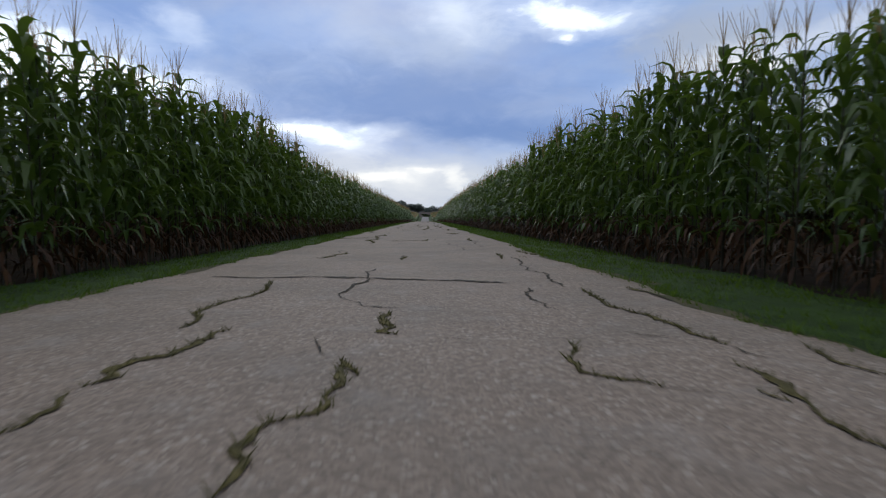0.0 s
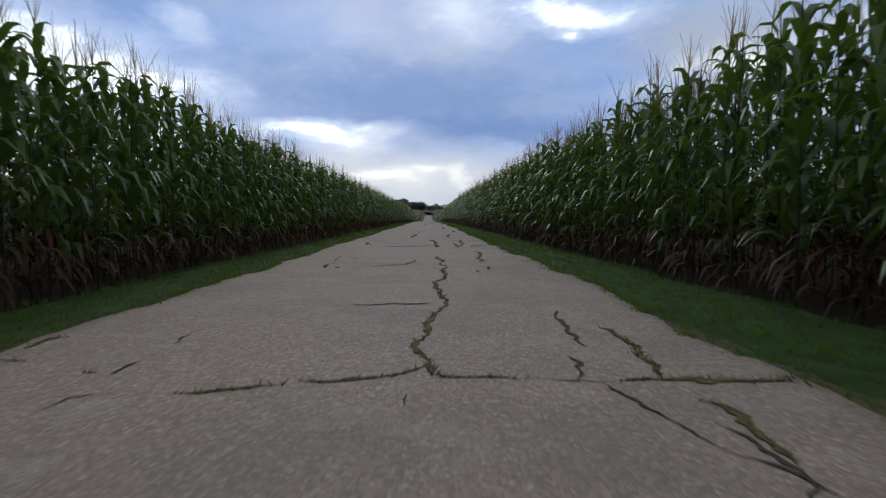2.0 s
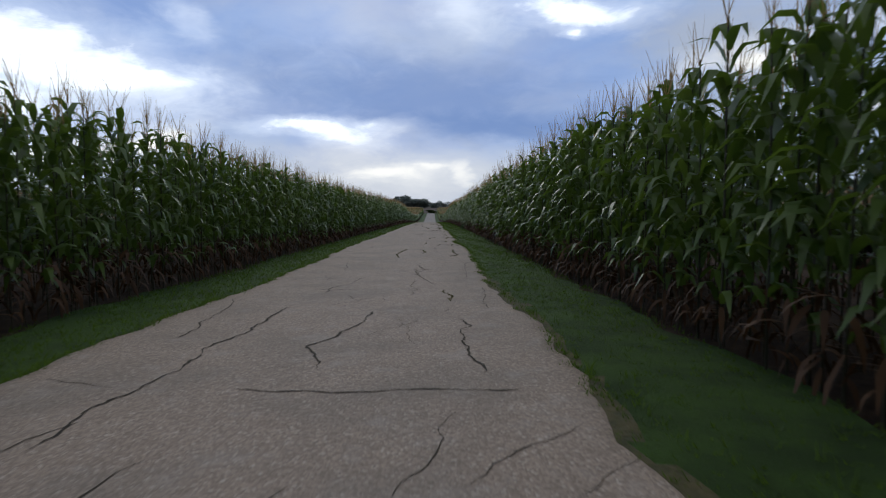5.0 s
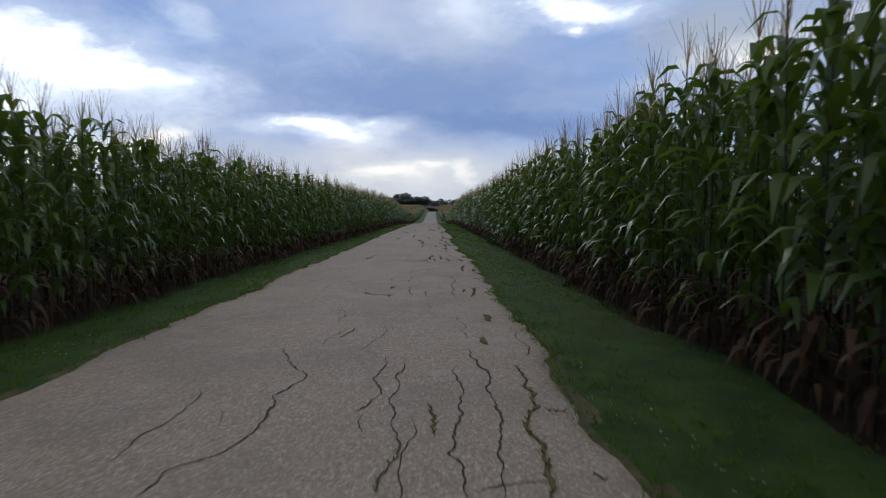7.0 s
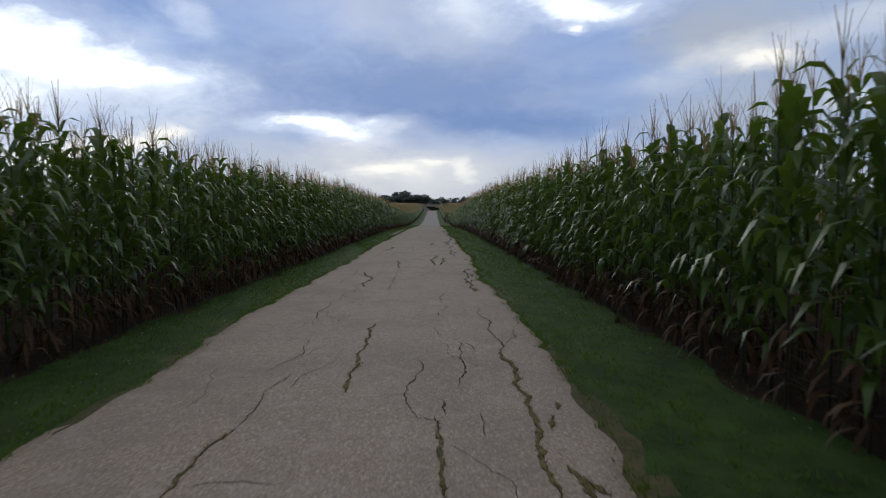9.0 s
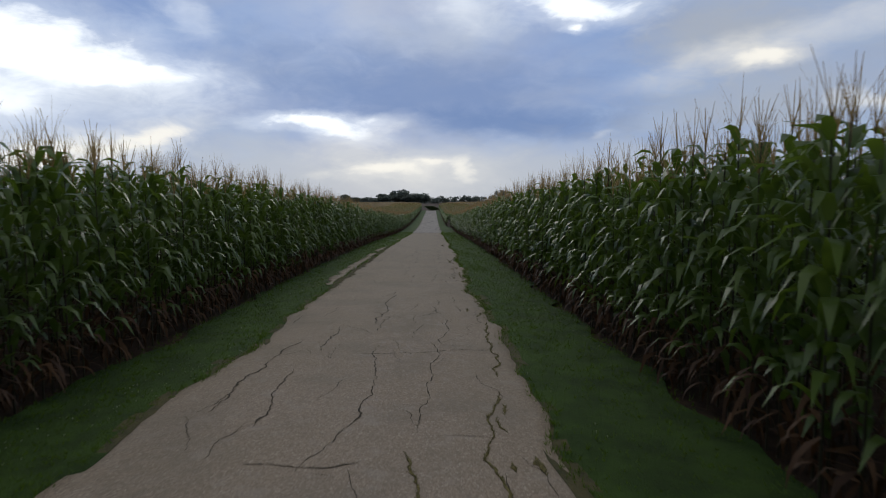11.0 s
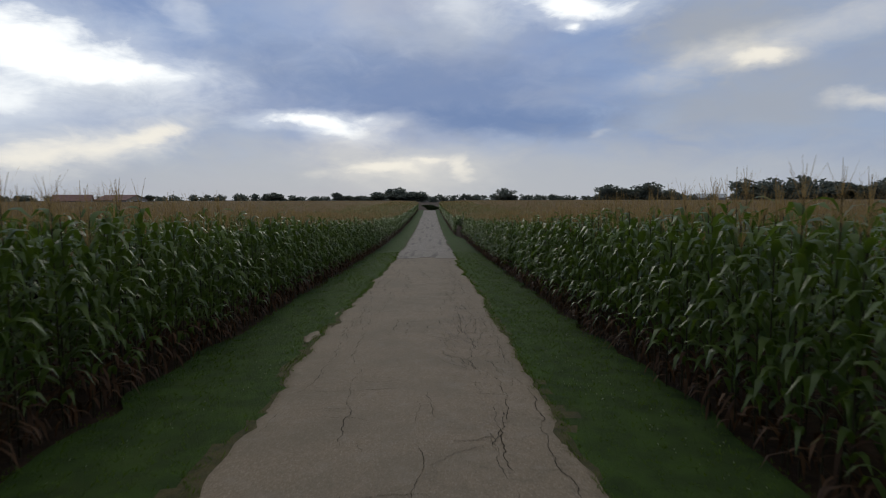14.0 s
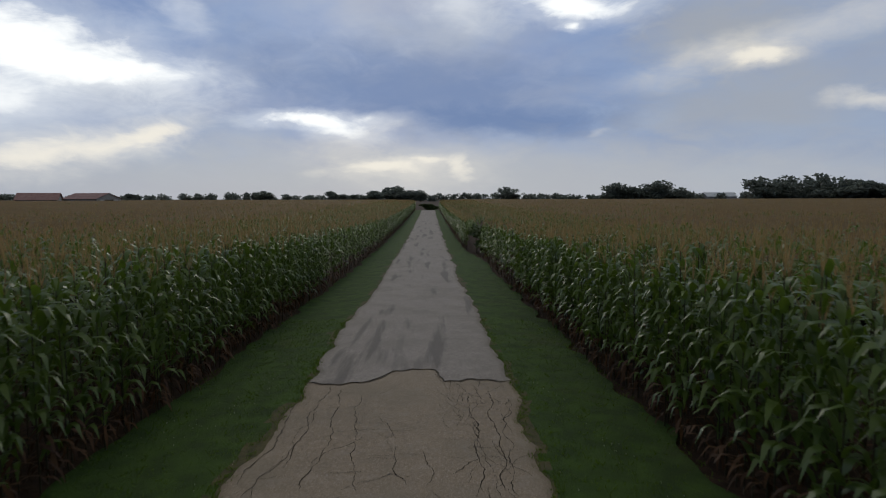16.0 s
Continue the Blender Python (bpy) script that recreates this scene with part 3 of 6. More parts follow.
crack(889, .026, "soil", (-1.10, 25.38), (-1.09, 25.57), (-0.94, 25.62))
crack(890, .026, "soil", (-1.11, 25.89), (-1.10, 26.15))
crack(891, .040, "soil", (1.25, 27.61), (1.13, 26.76), (1.15, 26.38))
crack(892, .034, "soil", (0.99, 26.19), (0.92, 25.74))
crack(893, .040, "moss", (1.37, 26.93), (1.40, 26.59), (1.35, 26.18), (1.30, 25.77))
crack(894, .060, "moss", (1.32, 25.46), (1.38, 25.39), (1.35, 25.17), (1.34, 25.02), (1.33, 24.90))
crack(895, .030, "soil", (1.18, 24.99), (1.28, 24.85), (1.32, 24.70))
crack(896, .024, "soil", (1.03, 25.69), (1.09, 25.37), (1.16, 25.07), (1.18, 24.99))
crack(897, .020, "soil", (0.21, 25.57), (0.21, 25.43))
crack(898, .050, "moss", (-1.79, 26.18), (-1.66, 26.16))
crack(899, .050, "moss", (-1.25, 25.94), (-1.20, 25.94))
crack(901, .030, "soil", (-1.10, 26.53), (-1.13, 26.84))
crack(902, .060, "moss", (-1.82, 26.76), (-1.86, 26.75), (-1.86, 26.46))
crack(903, .030, "soil", (-1.02, 31.12), (-1.02, 31.31))
crack(904, .040, "moss", (-1.12, 31.32), (-1.15, 31.45), (-1.17, 31.68), (-1.16, 31.81))
crack(905, .028, "soil", (-1.17, 31.96), (-1.15, 32.25), (-1.06, 32.45))
crack(906, .030, "soil", (-1.19, 32.61), (-1.22, 33.17), (-1.22, 34.08), (-0.97, 34.59))
crack(907, .024, "soil", (-0.92, 32.77), (-1.09, 33.64))
crack(908, .014, "soil", (-0.83, 31.44), (-0.52, 31.52))
crack(909, .026, "moss", (-0.48, 31.56), (-0.26, 31.67), (-0.17, 31.78), (-0.03, 31.86), (0.04, 32.18), (0.08, 32.52))
crack(910, .055, "moss", (0.47, 33.30), (0.48, 32.58), (0.49, 32.15))
crack(911, .060, "moss", (0.47, 31.92), (0.48, 31.64), (0.54, 31.48))
crack(912, .022, "soil", (0.64, 31.44), (0.73, 31.42))
crack(913, .018, "soil", (0.91, 31.25), (0.97, 31.24))
crack(914, .030, "moss", (1.12, 31.21), (1.09, 30.98), (1.06, 30.83))
crack(915, .050, "moss", (0.92, 30.68), (0.90, 30.58))
crack(916, .045, "moss", (1.19, 34.72), (1.17, 33.52), (1.08, 32.95), (1.15, 32.58))
crack(918, .050, "moss", (1.09, 32.14), (1.19, 32.42))
crack(919, .026, "soil", (1.51, 32.89), (1.59, 32.88))
crack(920, .060, "moss", (1.78, 31.04), (1.83, 30.99))
crack(921, .030, "moss", (1.74, 32.33), (1.88, 32.21))
crack(922, .040, "soil", (-1.70, 32.59), (-1.62, 32.60))
crack(923, .040, "moss", (-0.99, 31.38), (-0.94, 31.38))
crack(924, .11, "soil", (-1.79, 40.35), (-1.07, 40.44), (-0.32, 40.53), (0.31, 40.57), (0.99, 40.53), (1.77, 40.44))
crack(925, .050, "moss", (0.34, 40.41), (0.44, 39.44), (0.46, 38.58), (0.44, 37.92), (0.46, 37.55), (0.46, 37.23))
crack(926, .045, "moss", (0.46, 37.23), (0.52, 37.03), (0.51, 36.89), (0.49, 36.77), (0.46, 36.66), (0.46, 36.56))
crack(927, .034, "moss", (0.44, 37.23), (0.30, 37.24), (0.21, 37.15), (0.11, 37.07), (-0.05, 37.02), (-0.11, 36.92), (-0.26, 36.88), (-0.42, 36.86), (-0.55, 36.80), (-0.66, 36.73))
crack(928, .045, "moss", (0.94, 38.41), (0.93, 37.69), (0.97, 37.36), (1.06, 37.29), (1.09, 37.16), (1.06, 37.00), (0.98, 36.85))
crack(929, .040, "moss", (0.93, 36.81), (0.93, 36.71), (0.97, 36.61), (0.98, 36.54))
crack(930, .040, "moss", (1.22, 40.03), (1.13, 38.76), (1.18, 38.42), (1.13, 38.00))
crack(931, .030, "soil", (0.98, 40.40), (0.93, 39.57))
crack(932, .030, "soil", (1.45, 40.39), (1.42, 39.71))
crack(933, .040, "moss", (1.29, 37.01), (1.40, 37.01), (1.47, 37.03), (1.64, 37.06))
crack(934, .060, "moss", (1.73, 37.12), (1.86, 37.16), (1.88, 37.11))
crack(935, .045, "moss", (1.30, 37.01), (1.30, 36.85), (1.29, 36.73))
crack(936, .026, "soil", (1.29, 36.73), (1.33, 36.61), (1.33, 36.53))
crack(937, .036, "moss", (-1.27, 37.81), (-1.27, 38.03), (-1.27, 38.50), (-1.33, 38.85))
crack(938, .050, "moss", (-1.11, 37.54), (-1.12, 37.69))
crack(939, .024, "soil", (1.86, 37.32), (1.86, 37.16))
crack(940, .020, "soil", (1.21, 37.10), (1.27, 37.10))
crack(941, .045, "moss", (-0.27, 42.71), (-0.27, 42.86), (-0.26, 43.13), (-0.28, 43.39), (-0.27, 43.73), (-0.21, 43.96))
crack(942, .045, "moss", (-0.21, 43.96), (-0.23, 44.23), (-0.16, 44.58), (-0.26, 45.22), (-0.23, 45.98), (-0.51, 46.65))
crack(943, .022, "soil", (-0.11, 43.90), (0.04, 43.82), (0.17, 43.73))
crack(944, .022, "soil", (0.31, 43.62), (0.42, 43.46), (0.57, 43.33))
crack(945, .050, "moss", (0.97, 42.66), (0.99, 42.89), (0.99, 43.20), (0.94, 43.39), (0.95, 43.70), (1.00, 44.22))
crack(946, .036, "moss", (1.00, 44.22), (1.06, 44.79), (1.06, 45.50))
crack(947, .030, "soil", (0.98, 43.99), (1.05, 43.99))
crack(948, .034, "soil", (1.36, 42.66), (1.36, 42.81), (1.38, 42.98))
crack(949, .018, "soil", (1.38, 42.98), (1.35, 43.14), (1.36, 43.35))
crack(950, .030, "soil", (0.34, 46.08), (0.23, 46.99))
crack(951, .020, "soil", (0.34, 44.92), (0.32, 45.32))
crack(952, .030, "soil", (-0.91, 44.66), (-0.87, 44.85))
crack(953, .034, "moss", (1.46, 43.94), (1.57, 43.94))
crack(954, .020, "soil", (1.66, 43.93), (1.82, 43.92))
crack(955, .024, "soil", (-1.75, 44.82), (-1.73, 45.39))
crack(956, 0.016, "soil", (0.57, 48.97), (0.60, 49.11), (0.56, 49.31))
crack(957, 0.014, "soil", (0.54, 49.36), (0.53, 49.55), (0.60, 49.75), (0.60, 50.09), (0.61, 50.52), (0.57, 51.49))
crack(958, 0.012, "soil", (0.58, 52.23), (0.58, 53.65), (0.58, 56.05))
crack(959, 0.014, "soil", (0.24, 50.21), (0.24, 50.49), (0.22, 50.81))
crack(960, 0.016, "soil", (1.16, 48.95), (1.13, 49.09), (1.12, 49.33), (1.12, 49.51), (1.07, 49.72), (1.13, 50.06), (1.15, 50.50), (1.15, 51.11), (1.16, 51.50))
crack(961, .030, "moss", (1.46, 49.31), (1.43, 49.63), (1.45, 49.96), (1.43, 50.51), (1.51, 51.49))
crack(962, .100, "moss", (1.42, 49.29), (1.45, 49.24))
crack(963, .100, "moss", (1.42, 49.07), (1.44, 49.02))
crack(964, 0.014, "soil", (0.87, 48.97), (0.86, 49.08))
crack(965, 0.030, "soil", (1.59, 50.16), (1.64, 50.14))
crack(966, .020, "moss", (-0.17, 49.01), (-0.17, 49.21))
crack(967, .020, "moss", (-0.13, 49.40), (-0.15, 49.62))
crack(968, 0.012, "soil", (-0.12, 50.84), (-0.15, 51.16))
crack(969, 0.024, "soil", (-0.73, 50.03), (-0.69, 50.01))
crack(970, 0.018, "soil", (0.94, 49.87), (0.98, 49.87))
crack(971, 0.008, "soil", (-0.65, 49.38), (-0.72, 49.86))
crack(972, 0.007, "soil", (0.62, 50.40), (0.71, 50.39))
crack(1001, .022, "soil", (0.51, 79.59), (0.46, 79.75), (0.48, 80.12), (0.51, 80.31), (0.48, 80.48), (0.43, 80.51), (0.48, 80.72), (0.42, 80.88), (0.51, 81.06), (0.47, 81.39), (0.40, 81.79), (0.38, 82.37))
crack(1002, .020, "soil", (0.75, 79.59), (0.76, 79.69), (0.82, 79.86), (0.81, 80.05), (0.80, 80.34), (0.80, 80.56), (0.82, 81.04), (0.86, 81.44), (0.85, 81.77))
crack(1003, .016, "soil", (0.80, 80.56), (0.68, 80.39))
crack(1004, .022, "moss", (0.59, 80.93), (0.65, 81.31), (0.64, 81.69))
crack(1005, .030, "soil", (1.40, 79.57), (1.37, 79.73), (1.37, 80.00), (1.33, 80.17))
crack(1006, .022, "soil", (1.33, 80.17), (1.40, 80.50), (1.39, 80.90), (1.42, 81.43), (1.43, 81.97), (1.38, 82.89), (1.36, 84.16))
crack(1007, .034, "moss", (1.57, 79.57), (1.58, 79.90), (1.57, 80.09), (1.62, 80.32), (1.53, 80.49))
crack(1008, .024, "soil", (1.53, 80.49), (1.57, 81.02), (1.63, 81.79), (1.64, 82.62))
crack(1009, .018, "soil", (0.25, 80.84), (0.04, 80.79), (-0.08, 80.80))
crack(1010, .024, "moss", (1.07, 79.58), (1.09, 79.79), (1.07, 79.94))
crack(1011, .016, "soil", (0.80, 82.36), (0.81, 83.85))
crack(1012, .016, "soil", (0.65, 82.60), (0.63, 83.86))
crack(1013, .016, "soil", (-0.42, 80.02), (-0.38, 80.22))
crack(1014, .014, "soil", (-0.73, 81.09), (-0.76, 81.50))
crack(1015, .05, "moss", (1.81, 79.56), (1.79, 79.78), (1.72, 79.73))
crack(1016, .012, "soil", (0.06, 79.78), (0.40, 79.78))
crack(1017, .03, "moss", (1.15, 80.37), (1.16, 80.14))
crack(1018, .022, "soil", (-0.30, 85.90), (-0.29, 86.15), (-0.19, 86.24), (-0.10, 86.33), (-0.04, 86.51), (-0.02, 86.77), (-0.02, 87.07), (-0.09, 87.30), (-0.02, 87.43), (0.00, 87.87), (-0.22, 88.22), (-0.37, 88.74))
crack(1019, .018, "soil", (-0.61, 86.29), (-0.63, 86.62), (-0.58, 87.08), (-0.63, 87.43))
crack(1020, .026, "moss", (0.74, 85.92), (0.78, 86.22), (0.80, 86.51))
crack(1021, .020, "soil", (0.80, 86.51), (0.75, 86.86), (0.75, 87.42), (0.75, 88.20))
crack(1022, .020, "soil", (0.48, 86.96), (0.57, 87.07), (0.64, 87.30), (0.54, 87.70), (0.57, 88.40))
crack(1023, .018, "soil", (0.59, 86.63), (0.56, 86.91))
crack(1024, .020, "soil", (1.14, 85.86), (1.13, 86.09), (1.11, 86.58), (1.17, 86.95), (1.20, 87.41), (1.16, 88.01))
crack(1025, .028, "soil", (1.30, 85.86), (1.33, 86.15), (1.38, 86.66), (1.40, 86.95), (1.38, 87.28), (1.36, 88.00), (1.31, 88.56), (1.16, 88.53))
crack(1026, .018, "soil", (1.31, 89.01), (1.31, 90.30))
crack(1027, .030, "moss", (1.50, 85.85), (1.53, 86.02), (1.58, 86.41), (1.56, 86.84), (1.67, 87.27), (1.67, 87.66), (1.65, 87.97))
crack(1028, .12, "moss", (1.75, 86.09), (1.78, 86.02))
crack(1029, .10, "moss", (1.71, 86.96), (1.80, 86.96))
crack(1030, .09, "moss", (1.88, 86.96), (1.88, 86.90))
crack(1031, .024, "soil", (1.78, 88.33), (1.80, 89.03), (1.83, 89.62))
crack(1032, .020, "soil", (0.06, 89.09), (0.16, 89.65))
crack(1033, .020, "moss", (1.00, 86.58), (0.97, 87.06))
crack(1034, .016, "soil", (1.20, 85.92), (1.41, 86.00), (1.60, 86.02))
crack(1035, .024, "soil", (0.65, 91.96), (0.66, 92.13), (0.67, 92.25), (0.61, 92.44), (0.59, 92.75), (0.61, 92.93), (0.58, 93.08), (0.64, 93.30), (0.75, 93.36), (0.72, 93.98))
crack(1036, .024, "soil", (0.89, 91.96), (0.88, 92.18), (0.86, 92.44), (0.90, 92.75), (0.91, 92.93))
crack(1037, .028, "soil", (1.30, 91.95), (1.29, 92.24), (1.29, 92.50), (1.32, 92.82), (1.30, 93.12), (1.34, 93.59), (1.40, 94.03), (1.32, 94.58), (1.20, 94.91))
crack(1038, .020, "soil", (1.13, 92.92), (1.10, 93.35), (1.11, 93.97))
crack(1039, .016, "soil", (1.12, 92.07), (1.11, 92.44))
crack(1040, .030, "moss", (0.33, 91.97), (0.34, 92.08), (0.23, 92.14), (0.09, 92.16), (-0.06, 92.35))
crack(1041, .016, "soil", (0.37, 92.08), (0.36, 92.31), (0.43, 92.52))
crack(1042, .08, "moss", (0.30, 92.92), (0.33, 93.19))
crack(1043, .014, "soil", (0.04, 93.37), (0.27, 93.31), (0.40, 93.43))
crack(1044, .022, "soil", (0.23, 93.84), (0.20, 94.25), (0.22, 94.54))
crack(1045, .018, "soil", (0.55, 93.76), (0.59, 94.24), (0.58, 94.84))
crack(1046, .040, "moss", (1.54, 91.95), (1.59, 92.11), (1.60, 92.36), (1.64, 92.65), (1.68, 92.91))
crack(1047, .12, "moss", (1.81, 92.17), (1.85, 92.05))
crack(1048, .10, "moss", (1.79, 92.42), (1.84, 92.33))
crack(1049, .016, "soil", (-1.21, 93.63), (-1.11, 94.27), (-1.06, 95.13), (-0.99, 96.55))
crack(1050, .016, "soil", (-0.76, 92.80), (-0.78, 93.14))
crack(1051, .026, "soil", (0.77, 95.32), (0.98, 96.43))
crack(1052, .05, "moss", (1.58, 95.55), (1.73, 96.83))
crack(1053, .10, "moss", (1.76, 94.27), (1.83, 94.09))
crack(1054, .09, "moss", (1.84, 96.05), (1.81, 95.56))
crack(1055, .014, "soil", (-0.51, 93.63), (-0.60, 94.26))
crack(1056, .034, "moss", (-0.78, 98.91), (-0.80, 99.12), (-0.76, 99.47), (-0.71, 99.70))
crack(1057, .026, "soil", (-0.71, 99.70), (-0.72, 99.89), (-0.72, 100.34), (-0.69, 100.81), (-0.68, 101.37), (-0.40, 101.44), (-0.25, 101.53))
crack(1058, .030, "soil", (-1.40, 100.05), (-1.30, 100.36), (-1.26, 100.72), (-1.40, 101.03), (-1.42, 101.64), (-1.35, 102.25), (-1.47, 103.20))
crack(1059, .028, "soil", (0.26, 99.45), (0.27, 99.81), (0.28, 100.25), (0.27, 100.59), (0.37, 100.98), (0.43, 101.45), (0.50, 102.03), (0.45, 103.18))
crack(1060, .016, "soil", (0.27, 99.81), (0.47, 99.75))
crack(1061, .028, "soil", (0.92, 100.14), (0.91, 100.75), (0.93, 102.05))
crack(1062, .050, "moss", (0.92, 98.76), (0.88, 99.04), (0.89, 99.43), (0.91, 99.66), (1.00, 99.85), (0.93, 100.09))
crack(1063, .034, "moss", (0.92, 98.72), (0.82, 98.62), (0.78, 98.40), (0.60, 98.32), (0.31, 98.27))
crack(1064, .034, "moss", (1.02, 98.23), (1.03, 98.52), (1.03, 98.87))
crack(1065, .036, "moss", (1.15, 98.79), (1.19, 98.99), (1.18, 99.32), (1.21, 99.65), (1.20, 99.78), (1.13, 99.91))
crack(1066, .022, "soil", (1.23, 100.08), (1.20, 100.55), (1.16, 100.97))
crack(1067, .036, "moss", (1.37, 98.22), (1.35, 98.51), (1.34, 98.68), (1.36, 98.94))
crack(1068, .028, "soil", (1.58, 98.94), (1.58, 99.20), (1.54, 99.41), (1.40, 99.47), (1.38, 99.70))
crack(1069, .030, "soil", (1.48, 99.77), (1.43, 100.05), (1.46, 100.56), (1.37, 100.98), (1.43, 101.74), (1.39, 103.11))
crack(1070, .070, "moss", (1.73, 98.21), (1.70, 98.44), (1.68, 98.70), (1.66, 98.93))
crack(1071, .040, "moss", (1.24, 99.08), (1.37, 99.14))
crack(1072, .060, "moss", (1.80, 99.91), (1.81, 99.64), (1.78, 99.41))
crack(1073, .016, "soil", (1.64, 98.93), (1.45, 98.94))
crack(1074, .016, "soil", (1.43, 98.61), (1.59, 98.60))
crack(1075, .022, "moss", (1.69, 98.38), (1.41, 98.31))
crack(1076, .014, "soil", (-0.47, 102.24), (-0.15, 102.23))
crack(1077, .024, "soil", (-0.97, 105.27), (-0.93, 105.39), (-0.84, 105.47), (-0.84, 105.76))
crack(1078, .026, "soil", (-0.92, 106.16), (-0.90, 106.43), (-0.85, 106.90), (-0.89, 107.48), (-0.84, 108.08), (-0.85, 108.87), (-0.82, 110.36))
crack(1079, .018, "soil", (-1.19, 105.67), (-1.21, 106.05), (-1.25, 106.24))
crack(1080, .010, "soil", (-1.75, 108.14), (-1.20, 108.29), (-0.20, 108.55), (0.56, 108.70))
crack(1081, .018, "soil", (-1.22, 107.25), (-1.28, 107.98), (-1.28, 108.53))
crack(1082, .036, "moss", (0.59, 104.68), (0.58, 104.93), (0.56, 105.21), (0.58, 105.37))
crack(1083, .036, "moss", (0.61, 106.31), (0.55, 106.87), (0.51, 107.48), (0.55, 108.24), (0.56, 108.86), (0.38, 109.43), (0.37, 110.28))
crack(1084, .028, "soil", (0.92, 105.09), (0.92, 105.41), (0.91, 105.75), (0.87, 106.24), (0.82, 106.70), (0.79, 106.97))
crack(1085, .034, "moss", (1.05, 104.70), (1.06, 104.91), (1.05, 105.05))
crack(1086, .044, "moss", (1.41, 104.65), (1.45, 104.90), (1.44, 105.16), (1.46, 105.41), (1.36, 105.65), (1.38, 105.93), (1.46, 106.25), (1.46, 106.61))
crack(1087, .060, "moss", (1.59, 106.69), (1.54, 107.05), (1.57, 107.46), (1.44, 107.81), (1.53, 108.47), (1.42, 109.13), (1.42, 110.21))
crack(1088, .040, "moss", (1.22, 106.78), (1.28, 107.25), (1.40, 107.46))
crack(1089, .060, "moss", (1.74, 104.88), (1.73, 105.05), (1.72, 105.24))
crack(1090, .040, "moss", (1.77, 105.51), (1.57, 105.51), (1.60, 105.76), (1.62, 106.18))
crack(1091, .018, "soil", (0.80, 107.83), (0.99, 107.26))
crack(1092, .016, "soil", (-0.23, 106.01), (0.04, 105.89), (0.14, 105.77))
crack(1093, .018, "soil", (0.12, 108.25), (0.17, 109.05))
crack(1094, .036, "moss", (-0.75, 111.27), (-0.73, 111.42), (-0.74, 111.67), (-0.75, 111.96), (-0.68, 112.20))
crack(1095, .028, "soil", (-0.68, 112.20), (-0.67, 112.53), (-0.72, 113.16), (-0.62, 113.62))
crack(1096, .020, "soil", (-0.80, 114.01), (-0.71, 114.36), (-0.77, 115.23))
crack(1097, .024, "soil", (-0.89, 116.36), (-0.99, 117.57), (-0.90, 118.48), (-0.86, 120.99))
crack(1098, .044, "moss", (-0.03, 113.07), (-0.07, 113.69), (-0.06, 114.25), (-0.05, 114.93), (-0.08, 116.11))
crack(1099, .044, "moss", (0.79, 111.22), (0.78, 111.43), (0.77, 111.73), (0.76, 112.11), (0.74, 112.38))
crack(1100, .026, "soil", (0.74, 112.38), (0.61, 112.44), (0.51, 112.77), (0.48, 112.99), (0.56, 113.51), (0.56, 114.25))
crack(1101, .026, "soil", (0.82, 112.51), (0.81, 112.85), (0.76, 112.92))
crack(1102, .066, "moss", (1.41, 111.20), (1.41, 111.49), (1.42, 111.82), (1.48, 112.22), (1.47, 112.57), (1.50, 112.99), (1.50, 113.67), (1.45, 114.46))
crack(1103, .034, "soil", (1.45, 114.46), (1.51, 115.01), (1.46, 115.49), (1.41, 116.70), (1.43, 117.47))
crack(1104, .020, "soil", (1.08, 112.06), (1.09, 112.39), (1.08, 112.58))
crack(1105, .028, "soil", (0.94, 113.24), (1.02, 113.79), (1.01, 114.35), (1.02, 115.03))
crack(1106, .024, "soil", (0.81, 115.35), (0.74, 115.88))
crack(1107, .026, "soil", (0.79, 116.73), (0.94, 117.77), (0.91, 119.12))
crack(1108, .016, "soil", (0.29, 112.99), (0.48, 112.99))
crack(1109, .016, "soil", (0.39, 114.77), (0.58, 114.70))
crack(1110, .018, "soil", (-1.86, 119.16), (-1.07, 119.21))
crack(1111, .016, "soil", (-1.47, 113.52), (-1.29, 113.52))
crack(1112, .016, "soil", (-1.82, 116.18), (-1.17, 116.20))
crack(1113, .022, "soil", (1.64, 115.25), (1.88, 115.34))
crack(1114, .020, "soil", (1.33, 118.88), (1.59, 118.95))
crack(1201, .034, "soil", (-0.22, 143.88), (-0.21, 144.20), (-0.27, 144.47), (-0.17, 144.66), (-0.16, 145.02), (-0.19, 146.01), (-0.19, 146.65), (-0.14, 147.72), (-0.12, 148.21))
crack(1202, .024, "soil", (-0.22, 144.25), (-0.01, 144.35), (-0.00, 144.57), (-0.14, 144.66))
crack(1203, .030, "soil", (-0.01, 144.60), (0.24, 144.55), (0.53, 144.54))
crack(1204, .020, "soil", (0.53, 144.62), (0.72, 144.81), (0.90, 145.01), (0.92, 145.45))
crack(1205, .018, "soil", (0.94, 145.98), (0.91, 146.87))
crack(1206, .018, "soil", (-1.06, 143.87), (-1.02, 144.18))
crack(1207, .016, "soil", (-1.30, 144.68), (-1.19, 145.35), (-1.19, 145.85))
crack(1208, .022, "soil", (-1.81, 143.99), (-1.77, 144.37), (-1.72, 144.95))
crack(1209, .018, "soil", (-1.86, 144.73), (-1.84, 145.10))
crack(1210, .018, "soil", (-0.97, 146.66), (-1.06, 147.45))
crack(1211, .026, "soil", (1.60, 143.78), (1.72, 143.97), (1.67, 144.26), (1.66, 144.48))
crack(1212, .060, "moss", (1.70, 144.60), (1.79, 144.98))
crack(1213, .024, "soil", (1.41, 145.13), (1.37, 145.61), (1.37, 145.98))
crack(1214, .022, "soil", (1.27, 146.40), (1.33, 147.29))
